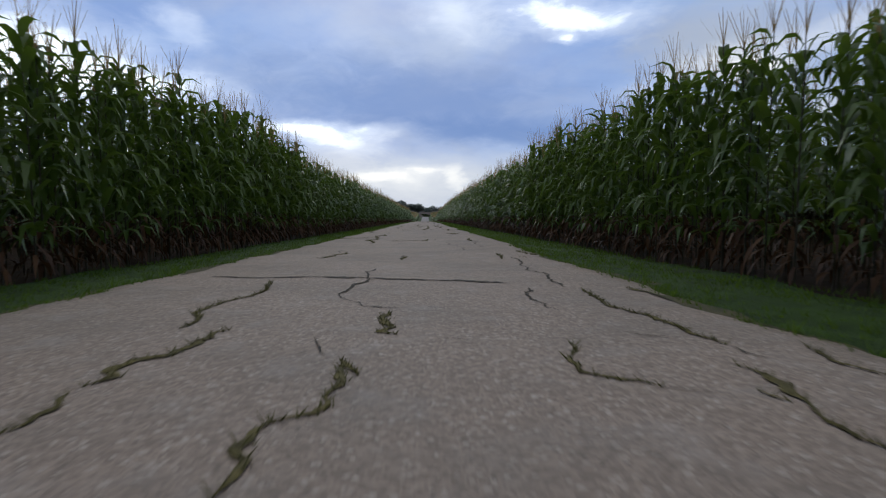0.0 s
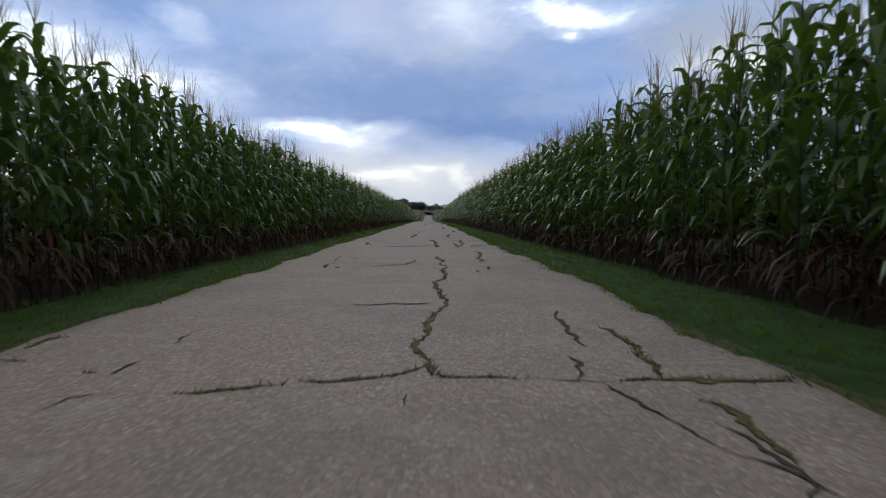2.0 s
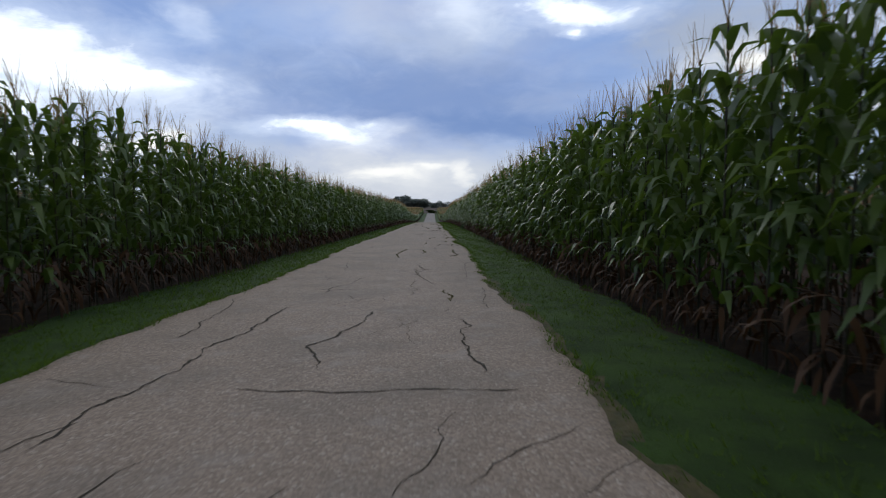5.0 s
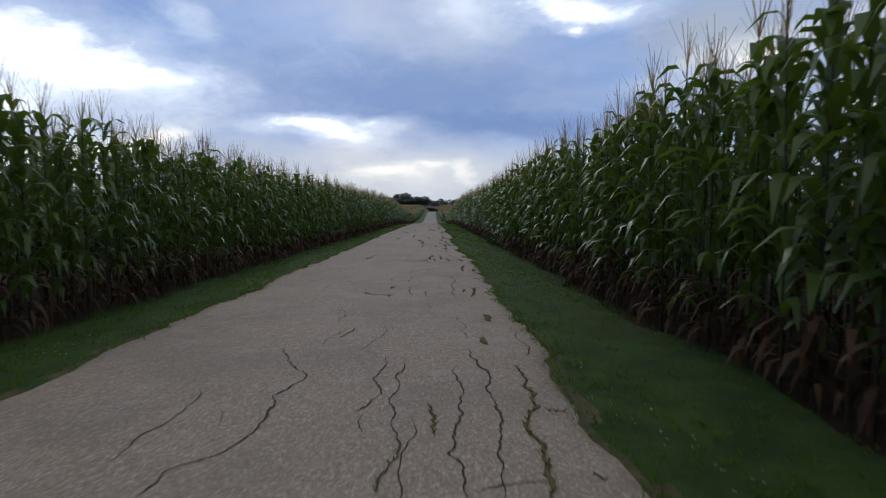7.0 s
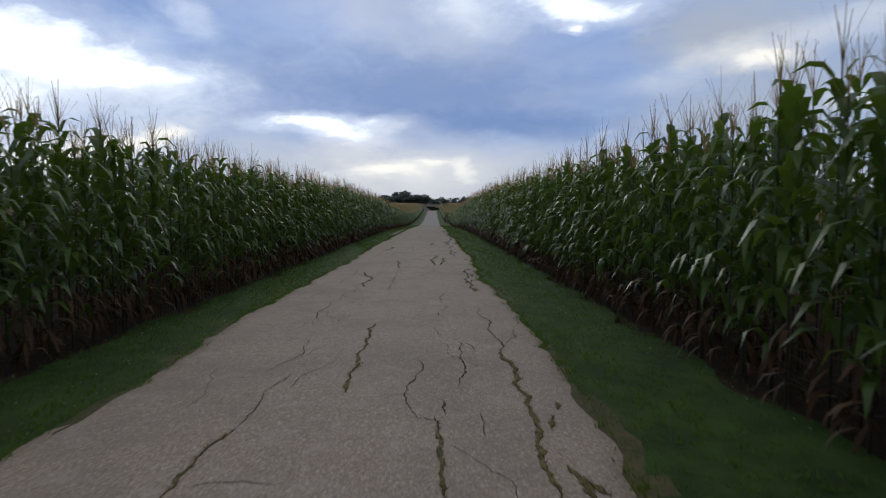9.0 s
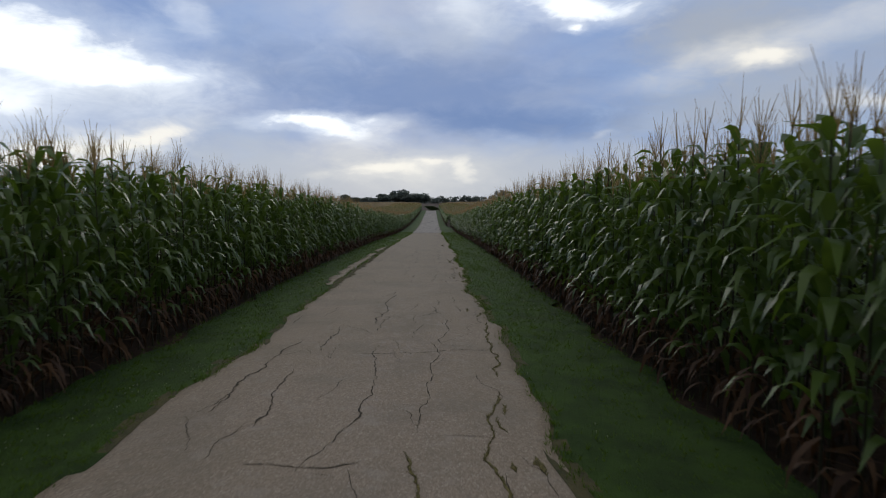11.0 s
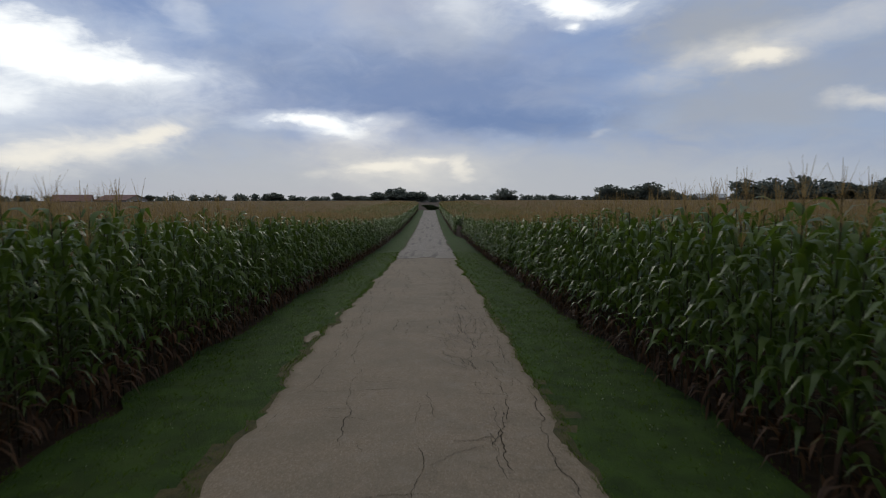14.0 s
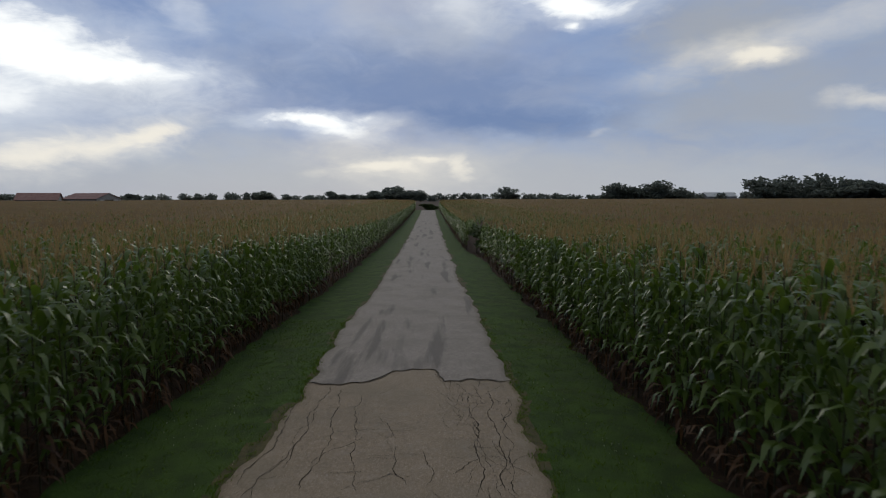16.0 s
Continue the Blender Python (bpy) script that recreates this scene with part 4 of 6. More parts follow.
crack(1215, .014, "soil", (0.65, 144.08), (0.82, 144.03))
crack(1216, .020, "soil", (1.17, 144.03), (1.24, 144.38))
crack(1217, .020, "soil", (1.01, 143.81), (1.02, 144.03))
crack(1218, .040, "moss", (1.88, 146.13), (1.84, 146.21), (1.80, 146.64))
crack(1219, .030, "soil", (-0.09, 155.34), (-0.03, 153.80), (-0.13, 153.11), (-0.13, 152.35), (-0.18, 152.08))
crack(1220, .024, "soil", (0.23, 152.16), (0.23, 151.44))
crack(1221, .026, "soil", (0.23, 150.92), (0.16, 150.55), (0.21, 150.18))
crack(1222, .024, "soil", (0.99, 152.45), (0.97, 151.15))
crack(1223, .026, "soil", (0.89, 151.03), (0.79, 150.64), (0.83, 150.34), (0.78, 150.17))
crack(1224, .032, "soil", (1.64, 155.27), (1.51, 154.36), (1.55, 153.60), (1.53, 152.74), (1.50, 151.98), (1.35, 151.36), (1.47, 151.09))
crack(1225, .034, "moss", (1.71, 153.07), (1.70, 152.33), (1.71, 151.65), (1.77, 151.36), (1.72, 150.97))
crack(1226, .090, "moss", (1.82, 150.74), (1.88, 150.53), (1.88, 150.16))
crack(1227, .022, "soil", (1.51, 153.88), (1.88, 153.75))
crack(1228, .022, "soil", (1.49, 152.64), (1.88, 152.54))
crack(1229, .022, "soil", (1.46, 151.66), (1.78, 151.57))
crack(1230, .026, "soil", (1.60, 150.97), (1.52, 150.52))
crack(1231, .020, "soil", (1.06, 150.63), (1.16, 150.96))
crack(1232, .024, "soil", (1.19, 150.57), (1.22, 150.16))
crack(1233, .024, "soil", (-1.39, 156.75), (-1.37, 157.10), (-1.47, 157.61), (-1.41, 158.01), (-1.40, 158.49), (-1.39, 159.15))
crack(1234, .018, "soil", (-1.33, 159.84), (-1.43, 160.53))
crack(1235, .018, "soil", (-1.38, 160.84), (-1.37, 161.57), (-1.41, 162.44), (-1.39, 164.06))
crack(1236, .018, "soil", (-1.13, 159.90), (-1.11, 161.38))
crack(1237, .036, "soil", (0.02, 156.82), (0.10, 157.11), (0.15, 157.33), (0.08, 157.57), (0.01, 157.76))
crack(1238, .034, "soil", (-0.36, 157.61), (-0.16, 157.70), (-0.11, 158.12), (-0.05, 158.30), (0.14, 158.46), (0.12, 159.21), (0.07, 159.68), (0.08, 160.51), (0.11, 160.99))
crack(1239, .030, "soil", (-0.18, 161.18), (-0.15, 161.95), (-0.19, 162.87))
crack(1240, .026, "soil", (0.13, 162.85), (-0.10, 164.29))
crack(1241, .030, "soil", (1.09, 156.78), (1.12, 157.07), (1.10, 157.53), (1.05, 157.87))
crack(1242, .028, "soil", (1.15, 158.43), (1.14, 158.98), (1.05, 159.65), (1.08, 160.78), (1.08, 162.32), (1.10, 164.62))
crack(1243, .020, "soil", (0.89, 158.02), (0.96, 159.20))
crack(1244, .034, "moss", (1.50, 156.85), (1.58, 157.29), (1.53, 157.67), (1.51, 158.25), (1.66, 158.58), (1.78, 158.77))
crack(1245, .016, "soil", (0.87, 157.54), (0.86, 157.80))
crack(1246, .018, "soil", (0.87, 156.79), (0.91, 156.98))
crack(1247, .018, "soil", (0.69, 157.19), (0.70, 156.99))
crack(1248, .040, "moss", (1.87, 159.07), (1.73, 159.40), (1.85, 160.16))
crack(1249, .016, "soil", (-0.32, 157.12), (-0.38, 157.58))
crack(1250, .014, "soil", (-0.45, 157.71), (-0.51, 158.30))
crack(1251, .026, "soil", (-1.29, 170.00), (-1.31, 170.38), (-1.25, 170.81), (-1.29, 171.25), (-1.36, 171.76), (-1.54, 172.62), (-1.66, 173.43))
crack(1252, .018, "soil", (-1.79, 171.26), (-1.34, 171.22))
crack(1253, .018, "soil", (-0.91, 169.99), (-0.92, 170.42))
crack(1254, .028, "soil", (-0.11, 169.97), (-0.14, 170.39), (-0.00, 170.49))
crack(1255, .018, "soil", (-0.25, 170.36), (-0.12, 170.37))
crack(1256, .030, "soil", (-0.24, 172.21), (0.03, 172.31), (0.37, 172.25), (0.41, 172.08))
crack(1257, .018, "soil", (0.57, 172.01), (0.82, 171.81), (1.08, 171.74), (1.08, 171.27))
crack(1258, .034, "moss", (1.48, 169.92), (1.53, 170.24), (1.47, 170.54), (1.34, 170.88), (1.43, 171.18), (1.39, 171.70), (1.49, 172.09), (1.75, 172.19))
crack(1259, .026, "soil", (1.13, 169.93), (1.11, 170.25), (1.01, 170.68))
crack(1260, .018, "soil", (0.96, 170.71), (1.29, 170.74))
crack(1261, .024, "soil", (1.01, 172.80), (1.17, 173.96), (1.36, 175.09))
crack(1262, .018, "soil", (-0.74, 175.86), (-0.12, 175.84), (0.40, 175.58))
crack(1263, .020, "soil", (1.03, 177.88), (1.29, 179.02))
crack(1264, .018, "soil", (1.15, 175.55), (1.83, 175.01))
crack(1265, .018, "soil", (0.90, 183.86), (0.94, 184.40), (1.06, 185.06), (1.09, 186.09), (1.15, 187.16))
crack(1266, .018, "soil", (1.09, 183.98), (1.20, 184.56), (1.22, 185.25), (1.29, 186.09), (1.33, 187.15))
crack(1267, .018, "soil", (1.30, 183.98), (1.36, 184.55), (1.40, 185.24), (1.44, 186.33))
crack(1268, .018, "soil", (1.56, 184.11), (1.62, 184.87), (1.65, 185.63), (1.69, 186.58))
crack(1269, .018, "soil", (-0.14, 183.88), (-0.16, 184.58), (-0.22, 185.47))
crack(1270, .014, "soil", (-0.16, 184.14), (0.08, 184.07))
crack(1271, .014, "soil", (0.17, 184.13), (0.29, 184.57), (0.26, 185.07))
crack(1272, .014, "soil", (-0.50, 184.43), (-0.44, 185.09), (-0.48, 185.89))
crack(1273, .018, "soil", (-1.44, 184.96), (-1.32, 185.49), (-1.41, 186.14), (-1.41, 187.21), (-1.50, 188.60))
crack(1274, .014, "soil", (-1.14, 184.47), (-1.17, 184.94), (-1.10, 185.48), (-1.18, 186.64), (-1.28, 187.85))
crack(1275, .018, "soil", (-1.52, 183.94), (-1.58, 184.49), (-1.58, 184.97))
crack(1276, .012, "soil", (0.96, 184.40), (1.19, 184.48))
crack(1277, .012, "soil", (1.09, 185.06), (1.40, 185.24))
crack(1278, .012, "soil", (1.10, 184.05), (1.35, 184.11))
crack(1279, .012, "soil", (1.01, 185.65), (1.33, 185.75))
crack(1280, .012, "soil", (-0.62, 185.47), (0.26, 185.56))
crack(1281, .014, "soil", (-0.47, 188.58), (0.25, 188.76))
crack(1282, .012, "soil", (1.24, 184.88), (1.60, 184.79))
crack(1283, .030, "soil", (-1.68, 190.81), (-1.68, 191.24), (-1.70, 191.83))
crack(1284, .022, "soil", (-1.67, 192.75), (-1.64, 193.76), (-1.68, 194.70), (-1.60, 196.03))
crack(1285, .030, "soil", (-0.56, 191.10), (-0.63, 191.63), (-0.60, 192.28), (-0.45, 192.82), (-0.54, 193.70), (-0.39, 194.14), (-0.60, 194.99), (-0.63, 196.68), (-0.59, 197.74))
crack(1286, .020, "soil", (-1.08, 190.66), (-1.01, 191.23), (-1.00, 191.55))
crack(1287, .018, "soil", (-1.07, 194.65), (-1.12, 196.71), (-1.07, 198.68))
crack(1288, .024, "soil", (0.04, 198.65), (0.14, 197.17), (0.30, 196.17))
crack(1289, .022, "soil", (0.27, 195.73), (0.33, 194.61))
crack(1290, .030, "soil", (1.02, 190.73), (1.13, 191.15), (1.10, 191.82), (1.22, 192.63), (1.28, 193.63), (1.27, 194.56), (1.34, 196.62), (1.36, 198.61))
crack(1291, .024, "soil", (1.42, 190.85), (1.45, 191.46), (1.48, 192.20), (1.48, 193.10), (1.53, 194.22), (1.59, 196.14))
crack(1292, .022, "soil", (1.76, 191.99), (1.79, 192.62))
crack(1293, .022, "soil", (1.83, 191.13), (1.87, 191.81))
crack(1294, .026, "soil", (-0.31, 190.89), (0.08, 190.90), (0.46, 190.96))
crack(1295, .018, "soil", (0.53, 190.96), (0.99, 191.08))
crack(1296, .016, "soil", (-1.76, 192.64), (-1.29, 192.69))
crack(1297, .020, "soil", (-1.78, 199.58), (-1.74, 198.52))
crack(1298, .022, "soil", (-1.02, 201.65), (-1.18, 200.36), (-1.18, 199.11), (-1.25, 198.31), (-1.45, 197.67))
crack(1299, .030, "soil", (-0.22, 200.62), (-0.11, 199.52), (-0.15, 198.87), (0.04, 198.11), (0.08, 197.21))
crack(1300, .030, "soil", (1.28, 201.25), (1.30, 199.50), (1.29, 198.62), (1.29, 197.74), (1.28, 197.17))
crack(1301, .024, "moss", (1.73, 201.60), (1.88, 200.60))
crack(1302, .018, "soil", (-0.62, 199.55), (-0.57, 198.78))
crack(1303, .020, "soil", (-1.03, 203.76), (-1.03, 204.21), (-0.98, 204.89), (-0.97, 205.71), (-1.04, 206.73), (-1.14, 207.67))
crack(1304, .022, "soil", (-1.78, 203.92), (-1.75, 204.72), (-1.72, 205.73), (-1.83, 207.38))
crack(1305, .018, "soil", (-1.37, 204.37), (-1.40, 205.09), (-1.39, 205.96), (-1.42, 207.04), (-1.37, 207.85))
crack(1306, .014, "soil", (-0.39, 203.75), (-0.52, 204.52), (-0.64, 205.70), (-0.74, 207.32))
crack(1307, .014, "soil", (0.18, 203.87), (0.01, 204.50), (-0.02, 205.04))
crack(1308, .018, "soil", (0.41, 203.87), (0.48, 204.32), (0.37, 204.84))
crack(1309, .022, "soil", (1.05, 203.70), (1.08, 204.46), (1.05, 204.99), (1.09, 206.09), (1.08, 207.25))
crack(1310, .020, "soil", (1.31, 203.70), (1.38, 204.28), (1.41, 204.79), (1.43, 205.60), (1.46, 206.63), (1.46, 207.58))
crack(1311, .016, "soil", (0.72, 204.15), (0.94, 204.47), (1.10, 204.63))
crack(1312, .012, "soil", (-0.86, 204.20), (-0.39, 204.27))
crack(1313, .012, "soil", (-1.63, 204.06), (-1.18, 204.13))
crack(1314, .012, "soil", (-0.58, 203.76), (-0.03, 204.18), (0.31, 204.01))
crack(1401, .034, "soil", (-0.24, 169.46), (-0.12, 166.28), (-0.11, 164.55), (0.02, 163.58), (-0.10, 163.38))
crack(1402, .020, "soil", (-0.33, 169.28), (0.59, 169.43))
crack(1403, .022, "soil", (-0.12, 166.28), (0.39, 166.04))
crack(1404, .018, "soil", (0.17, 163.47), (0.40, 163.46))
crack(1405, .022, "soil", (0.96, 168.49), (0.92, 166.53))
crack(1406, .026, "soil", (1.18, 165.80), (1.09, 164.68), (1.15, 163.53))
crack(1407, .024, "soil", (1.50, 165.01), (1.58, 164.24), (1.72, 163.75))
crack(1408, .018, "soil", (-0.61, 165.22), (-0.74, 164.30))


def lane_cracks(seed, y0, y1, tracks, every):
    """Mossy and open cracks that follow the wheel tracks, with crosswise ones between them."""
    rs = np.random.RandomState(seed)
    k = seed * 1000
    for x0, fill, mossy in tracks:
        y = y0 + rs.uniform(0, 2)
        while y < y1 - 1:
            ln = min(rs.uniform(1.2, 4.5), y1 - y)
            if rs.rand() < fill:
                x, pts = x0 + rs.normal(0, 0.1), []
                for q in np.arange(y, y + ln + 0.01, 0.35):
                    pts.append((min(max(x, -1.82), 1.82), q))
                    x += rs.normal(0, 0.06)
                moss = rs.rand() < mossy
                crack(k, rs.uniform(0.03, 0.055) if moss else rs.uniform(0.014, 0.030), "moss" if moss else "soil", *pts)
                k += 1
            y += ln + rs.uniform(0.2, 1.6)
    y = y0 + rs.uniform(1, every)
    while y < y1:
        a = rs.uniform(-1.8, 0.4)
        b = min(a + rs.uniform(0.6, 2.6), 1.82)
        crack(k, rs.uniform(0.016, 0.034), "soil", *[(q, y + rs.normal(0, 0.05)) for q in np.linspace(a, b, 5)])
        k += 1
        y += rs.uniform(0.4, 1.6) * every


lane_cracks(2, 55.5, 79.5, ((-1.35, 0.45, 0.2), (-0.75, 0.3, 0.2), (0.0, 0.5, 0.3), (0.55, 0.7, 0.2), (1.1, 0.8, 0.3), (1.5, 0.7, 0.5)), 4.0)
lane_cracks(3, 119.5, 144.5, ((-1.4, 0.5, 0.2), (-0.8, 0.55, 0.3), (-0.1, 0.7, 0.4), (0.55, 0.6, 0.3), (0.95, 0.6, 0.2), (1.45, 0.85, 0.6)), 4.0)


def joint_line():
    """The edge at which the newer surface lies over the old one."""
    x = np.linspace(-1.85, 1.85, 50)
    v, f, _, _ = ribbon([(a, float(joint_wave(a)) - 0.02) for a in x], 0.05, 700, 0.016)
    part("joint", mesh_of("joint", v, f, [CRACK]), NEWER, "dark open joint")


def fine_cracks(y0, y1, count, seed, lo, hi):
    """Short hair cracks in the wheel tracks."""
    rs = np.random.RandomState(seed)
    sets = []
    for i in range(count):
        x, y = rs.uniform(lo, hi), rs.uniform(y0, y1)
        a = rs.normal(math.pi / 2, 0.35) if rs.rand() < 0.7 else rs.normal(0, 0.3)
        ln = rs.uniform(0.25, 1.3) * (1 if abs(math.sin(a)) > 0.6 else 0.5)
        q = (min(max(x + math.cos(a) * ln, -1.8), 1.8), y + math.sin(a) * ln)
        v, f, _, _ = ribbon([(x, y), q], rs.uniform(0.006, 0.013), seed * 100 + i, 0.004, 0.0, 0.09)
        sets.append((v, f, np.zeros(len(f))))
    v, f, _ = joined(sets)
    tagged(part("hair_cracks", mesh_of("hair_cracks", v, f, [CRACK]), ROAD, "fine dark hair cracks"), kind="stuff")


def track_cracks(seed, y0, y1, tracks, links, width):
    """Broken lengthwise cracks along the wheel tracks, some joined across the lane."""
    rs = np.random.RandomState(seed)
    k = 0
    for x0, fill in tracks:
        y = y0 + rs.uniform(0, 3)
        while y < y1:
            ln = rs.uniform(0.8, 4.2)
            if rs.rand() < fill:
                pts, x = [], x0 + rs.normal(0, 0.12)
                for q in np.arange(y, min(y + ln, y1) + 0.01, 0.7):
                    pts.append((min(max(x, -1.8), 1.8), q))
                    x += rs.normal(0, 0.07)
                if len(pts) > 1:
                    v, f, _, _ = ribbon(pts, width * rs.uniform(0.5, 1.3), seed * 300 + k, 0.0045, 0.0, 0.08)
                    part("crack", mesh_of("crack", v, f, [CRACK]), ROAD, "open dark crack")
                    k += 1
            y += ln + rs.uniform(0.3, 2.0)
    for i in range(links):
        y, x = rs.uniform(y0, y1), rs.uniform(-1.4, 1.2)
        v, f, _, _ = ribbon([(x, y), (min(x + rs.uniform(0.4, 1.3), 1.8), y + rs.normal(0, 0.08))], width * rs.uniform(0.4, 0.9), seed * 300 + 200 + i, 0.0045, 0.0, 0.08)
        part("crack", mesh_of("crack", v, f, [CRACK]), ROAD, "open dark crack")


track_cracks(33, 176, 207.4, ((-1.55, 0.4), (-1.15, 0.4), (-0.7, 0.3), (0.45, 0.3), (0.9, 0.5), (1.2, 0.5), (1.4, 0.5), (1.6, 0.5)), 16, 0.013)


def moss_tufts(seed, y0, y1, count, lo, hi):
    """Cushions of moss in the worn holes near the edge."""
    rs = np.random.RandomState(seed)
    for i in range(count):
        x, y = rs.uniform(lo, hi), rs.uniform(y0, y1)
        v, f, line, w = ribbon([(x, y), (x + rs.normal(0, 0.04), y + rs.uniform(0.15, 0.5))], rs.uniform(0.05, 0.13), seed * 100 + i, 0.005, 0.012)
        part("moss", mesh_of("moss", v, f, [MOSS]), ROAD, "brownish cushion of moss")
        WEEDS.append((line, w))


moss_tufts(41, 78, 116, 14, 1.35, 1.75)
moss_tufts(42, 116, 160, 22, 1.45, 1.80)
joint_line()
fine_cracks(58, 132, 90, 802, 0.3, 1.75)
fine_cracks(132, 180, 140, 804, 0.3, 1.75)
fine_cracks(180, 208, 320, 806, 0.6, 1.78)
fine_cracks(47, 58, 60, 807, -1.8, 0.3)
fine_cracks(56, 130, 120, 803, -1.7, 0.3)
fine_cracks(130, 208, 150, 805, -1.7, 0.3)


def outer_strip(y0, y1, seed, cover, gap):
    """A broken-off edge of asphalt with a mossy gap before it."""
    ys = np.arange(y0, y1, 0.12)
    a = -2.38 + 0.08 * ripple(ys, seed, 0.9) + 0.05 * ripple(ys, seed + 1, 0.3)
    b = -2.10 + 0.05 * ripple(ys, seed + 2, 0.7) + 0.03 * ripple(ys, seed + 3, 0.25)
    fade = np.clip(np.minimum(ys - y0, y1 - ys) / 2.0, 0.05, 1)
    a, b = b - (b - a) * fade * np.clip(cover + 0.9 * ripple(ys, seed + 4, 1.1), 0.02, 1), b
    a = a + np.random.RandomState(seed).uniform(-0.07, 0.07, len(ys)) * (b - a > 0.1)
    x = np.stack([a - 0.02, a, (a + b) / 2, b, b + 0.02], 1)
    y = np.repeat(ys[:, None], 5, 1)
    z = land(y) - 0.035 + 0.02 + np.array([-0.07, 0.0, 0.004, 0.0, -0.07])
    v = np.stack([x, y, z], -1).reshape(-1, 3)
    wide = (b - a) > 0.07
    faces = grid_faces(len(ys), 5).reshape(len(ys) - 1, 4, 4)[wide[1:] & wide[:-1]].reshape(-1, 4)
    part("broken_edge", mesh_of("broken_edge", v, faces, [OLD_ROAD]), ROAD, "broken strip of asphalt along the edge")
    if gap:
        v, f, line, w = ribbon([(-1.99, y0), (-2.01, y0 * 0.64 + y1 * 0.36), (-1.98, y0 * 0.33 + y1 * 0.67), (-2.02, y1)], 0.26, seed + 5, 0.004, 0.02)
        part("crack", mesh_of("crack", v, f, [EDGE_SOIL]), ROAD, "wide gap overgrown with moss and grass")
        WEEDS.append((line, w))


outer_strip(149.0, 171.0, 61, 0.98, True)
outer_strip(182.0, 190.0, 161, 0.15, False)


# ---------------------------------------------------------------- corn


def leaf_strip(azimuth, z0, length, start, end, width, segs, fold, r0=0.012, twist=0.0, power=1.2, knee=0.0):
    """One arching corn leaf. Angles in degrees from straight up. Returns verts and triangles."""
    s = np.linspace(0, 1, segs + 1)
    if knee:
        # the blade rises, folds over at its knee and hangs
        s = np.interp(s, [0, 0.34, 0.72, 1], [0, knee - 0.13, knee + 0.17, 1])
        b = np.clip((s - knee + 0.22) / 0.60, 0, 1)
        th = np.radians(start + (end - start) * b * b * (3 - 2 * b))
    else:
        th = np.radians(start + (end - start) * s ** power)
    ds = length * np.diff(s)
    mid = (th[1:] + th[:-1]) / 2
    out = np.concatenate([[0], np.cumsum(np.sin(mid) * ds)]) + r0
    up = np.concatenate([[0], np.cumsum(np.cos(mid) * ds)]) + z0
    w = width * np.minimum(1.0, 0.45 + 3.0 * s) * (1 - s ** 2.6)
    w[-1] = 0.004
    tw = np.radians(twist) * s
    ca, sa = math.cos(azimuth), math.sin(azimuth)
    # across the leaf
    ax, ay, az = -sa * np.cos(tw), ca * np.cos(tw), np.sin(tw)
    centre = np.stack([out * ca, out * sa, up], -1)
    across = np.stack([ax, ay, az], -1) * (w / 2)[:, None]
    if fold:
        # a shallow gutter along the midrib, wavy margins
        lift = np.stack([-np.cos(th) * ca, -np.cos(th) * sa, np.sin(th)], -1) * (w * 0.22)[:, None]
        wave = (1 + 0.25 * np.sin(s * 17 + azimuth * 3))[:, None]
        v = np.stack([centre - across + lift * wave, centre, centre + across + lift * (2 - wave)], 1).reshape(-1, 3)
        k = 3
    else:
        v = np.stack([centre - across, centre + across], 1).reshape(-1, 3)
        k = 2
    q = grid_faces(segs + 1, k)
    tri = np.concatenate([q[:, [0, 1, 2]], q[:, [0, 2, 3]]])
    return v, tri


def tube(points, radii, sides):
    points = np.asarray(points, float)
    a = np.arange(sides) * 2 * math.pi / sides
    ring = np.stack([np.cos(a), np.sin(a), 0 * a], -1)
    v = (points[:, None, :] + ring[None] * np.asarray(radii)[:, None, None]).reshape(-1, 3)
    faces = []
    for i in range(len(points) - 1):
        for j in range(sides):
            p, q = i * sides + j, i * sides + (j + 1) % sides
            faces += [(p, q, q + sides), (p, q + sides, p + sides)]
    return v, np.array(faces)


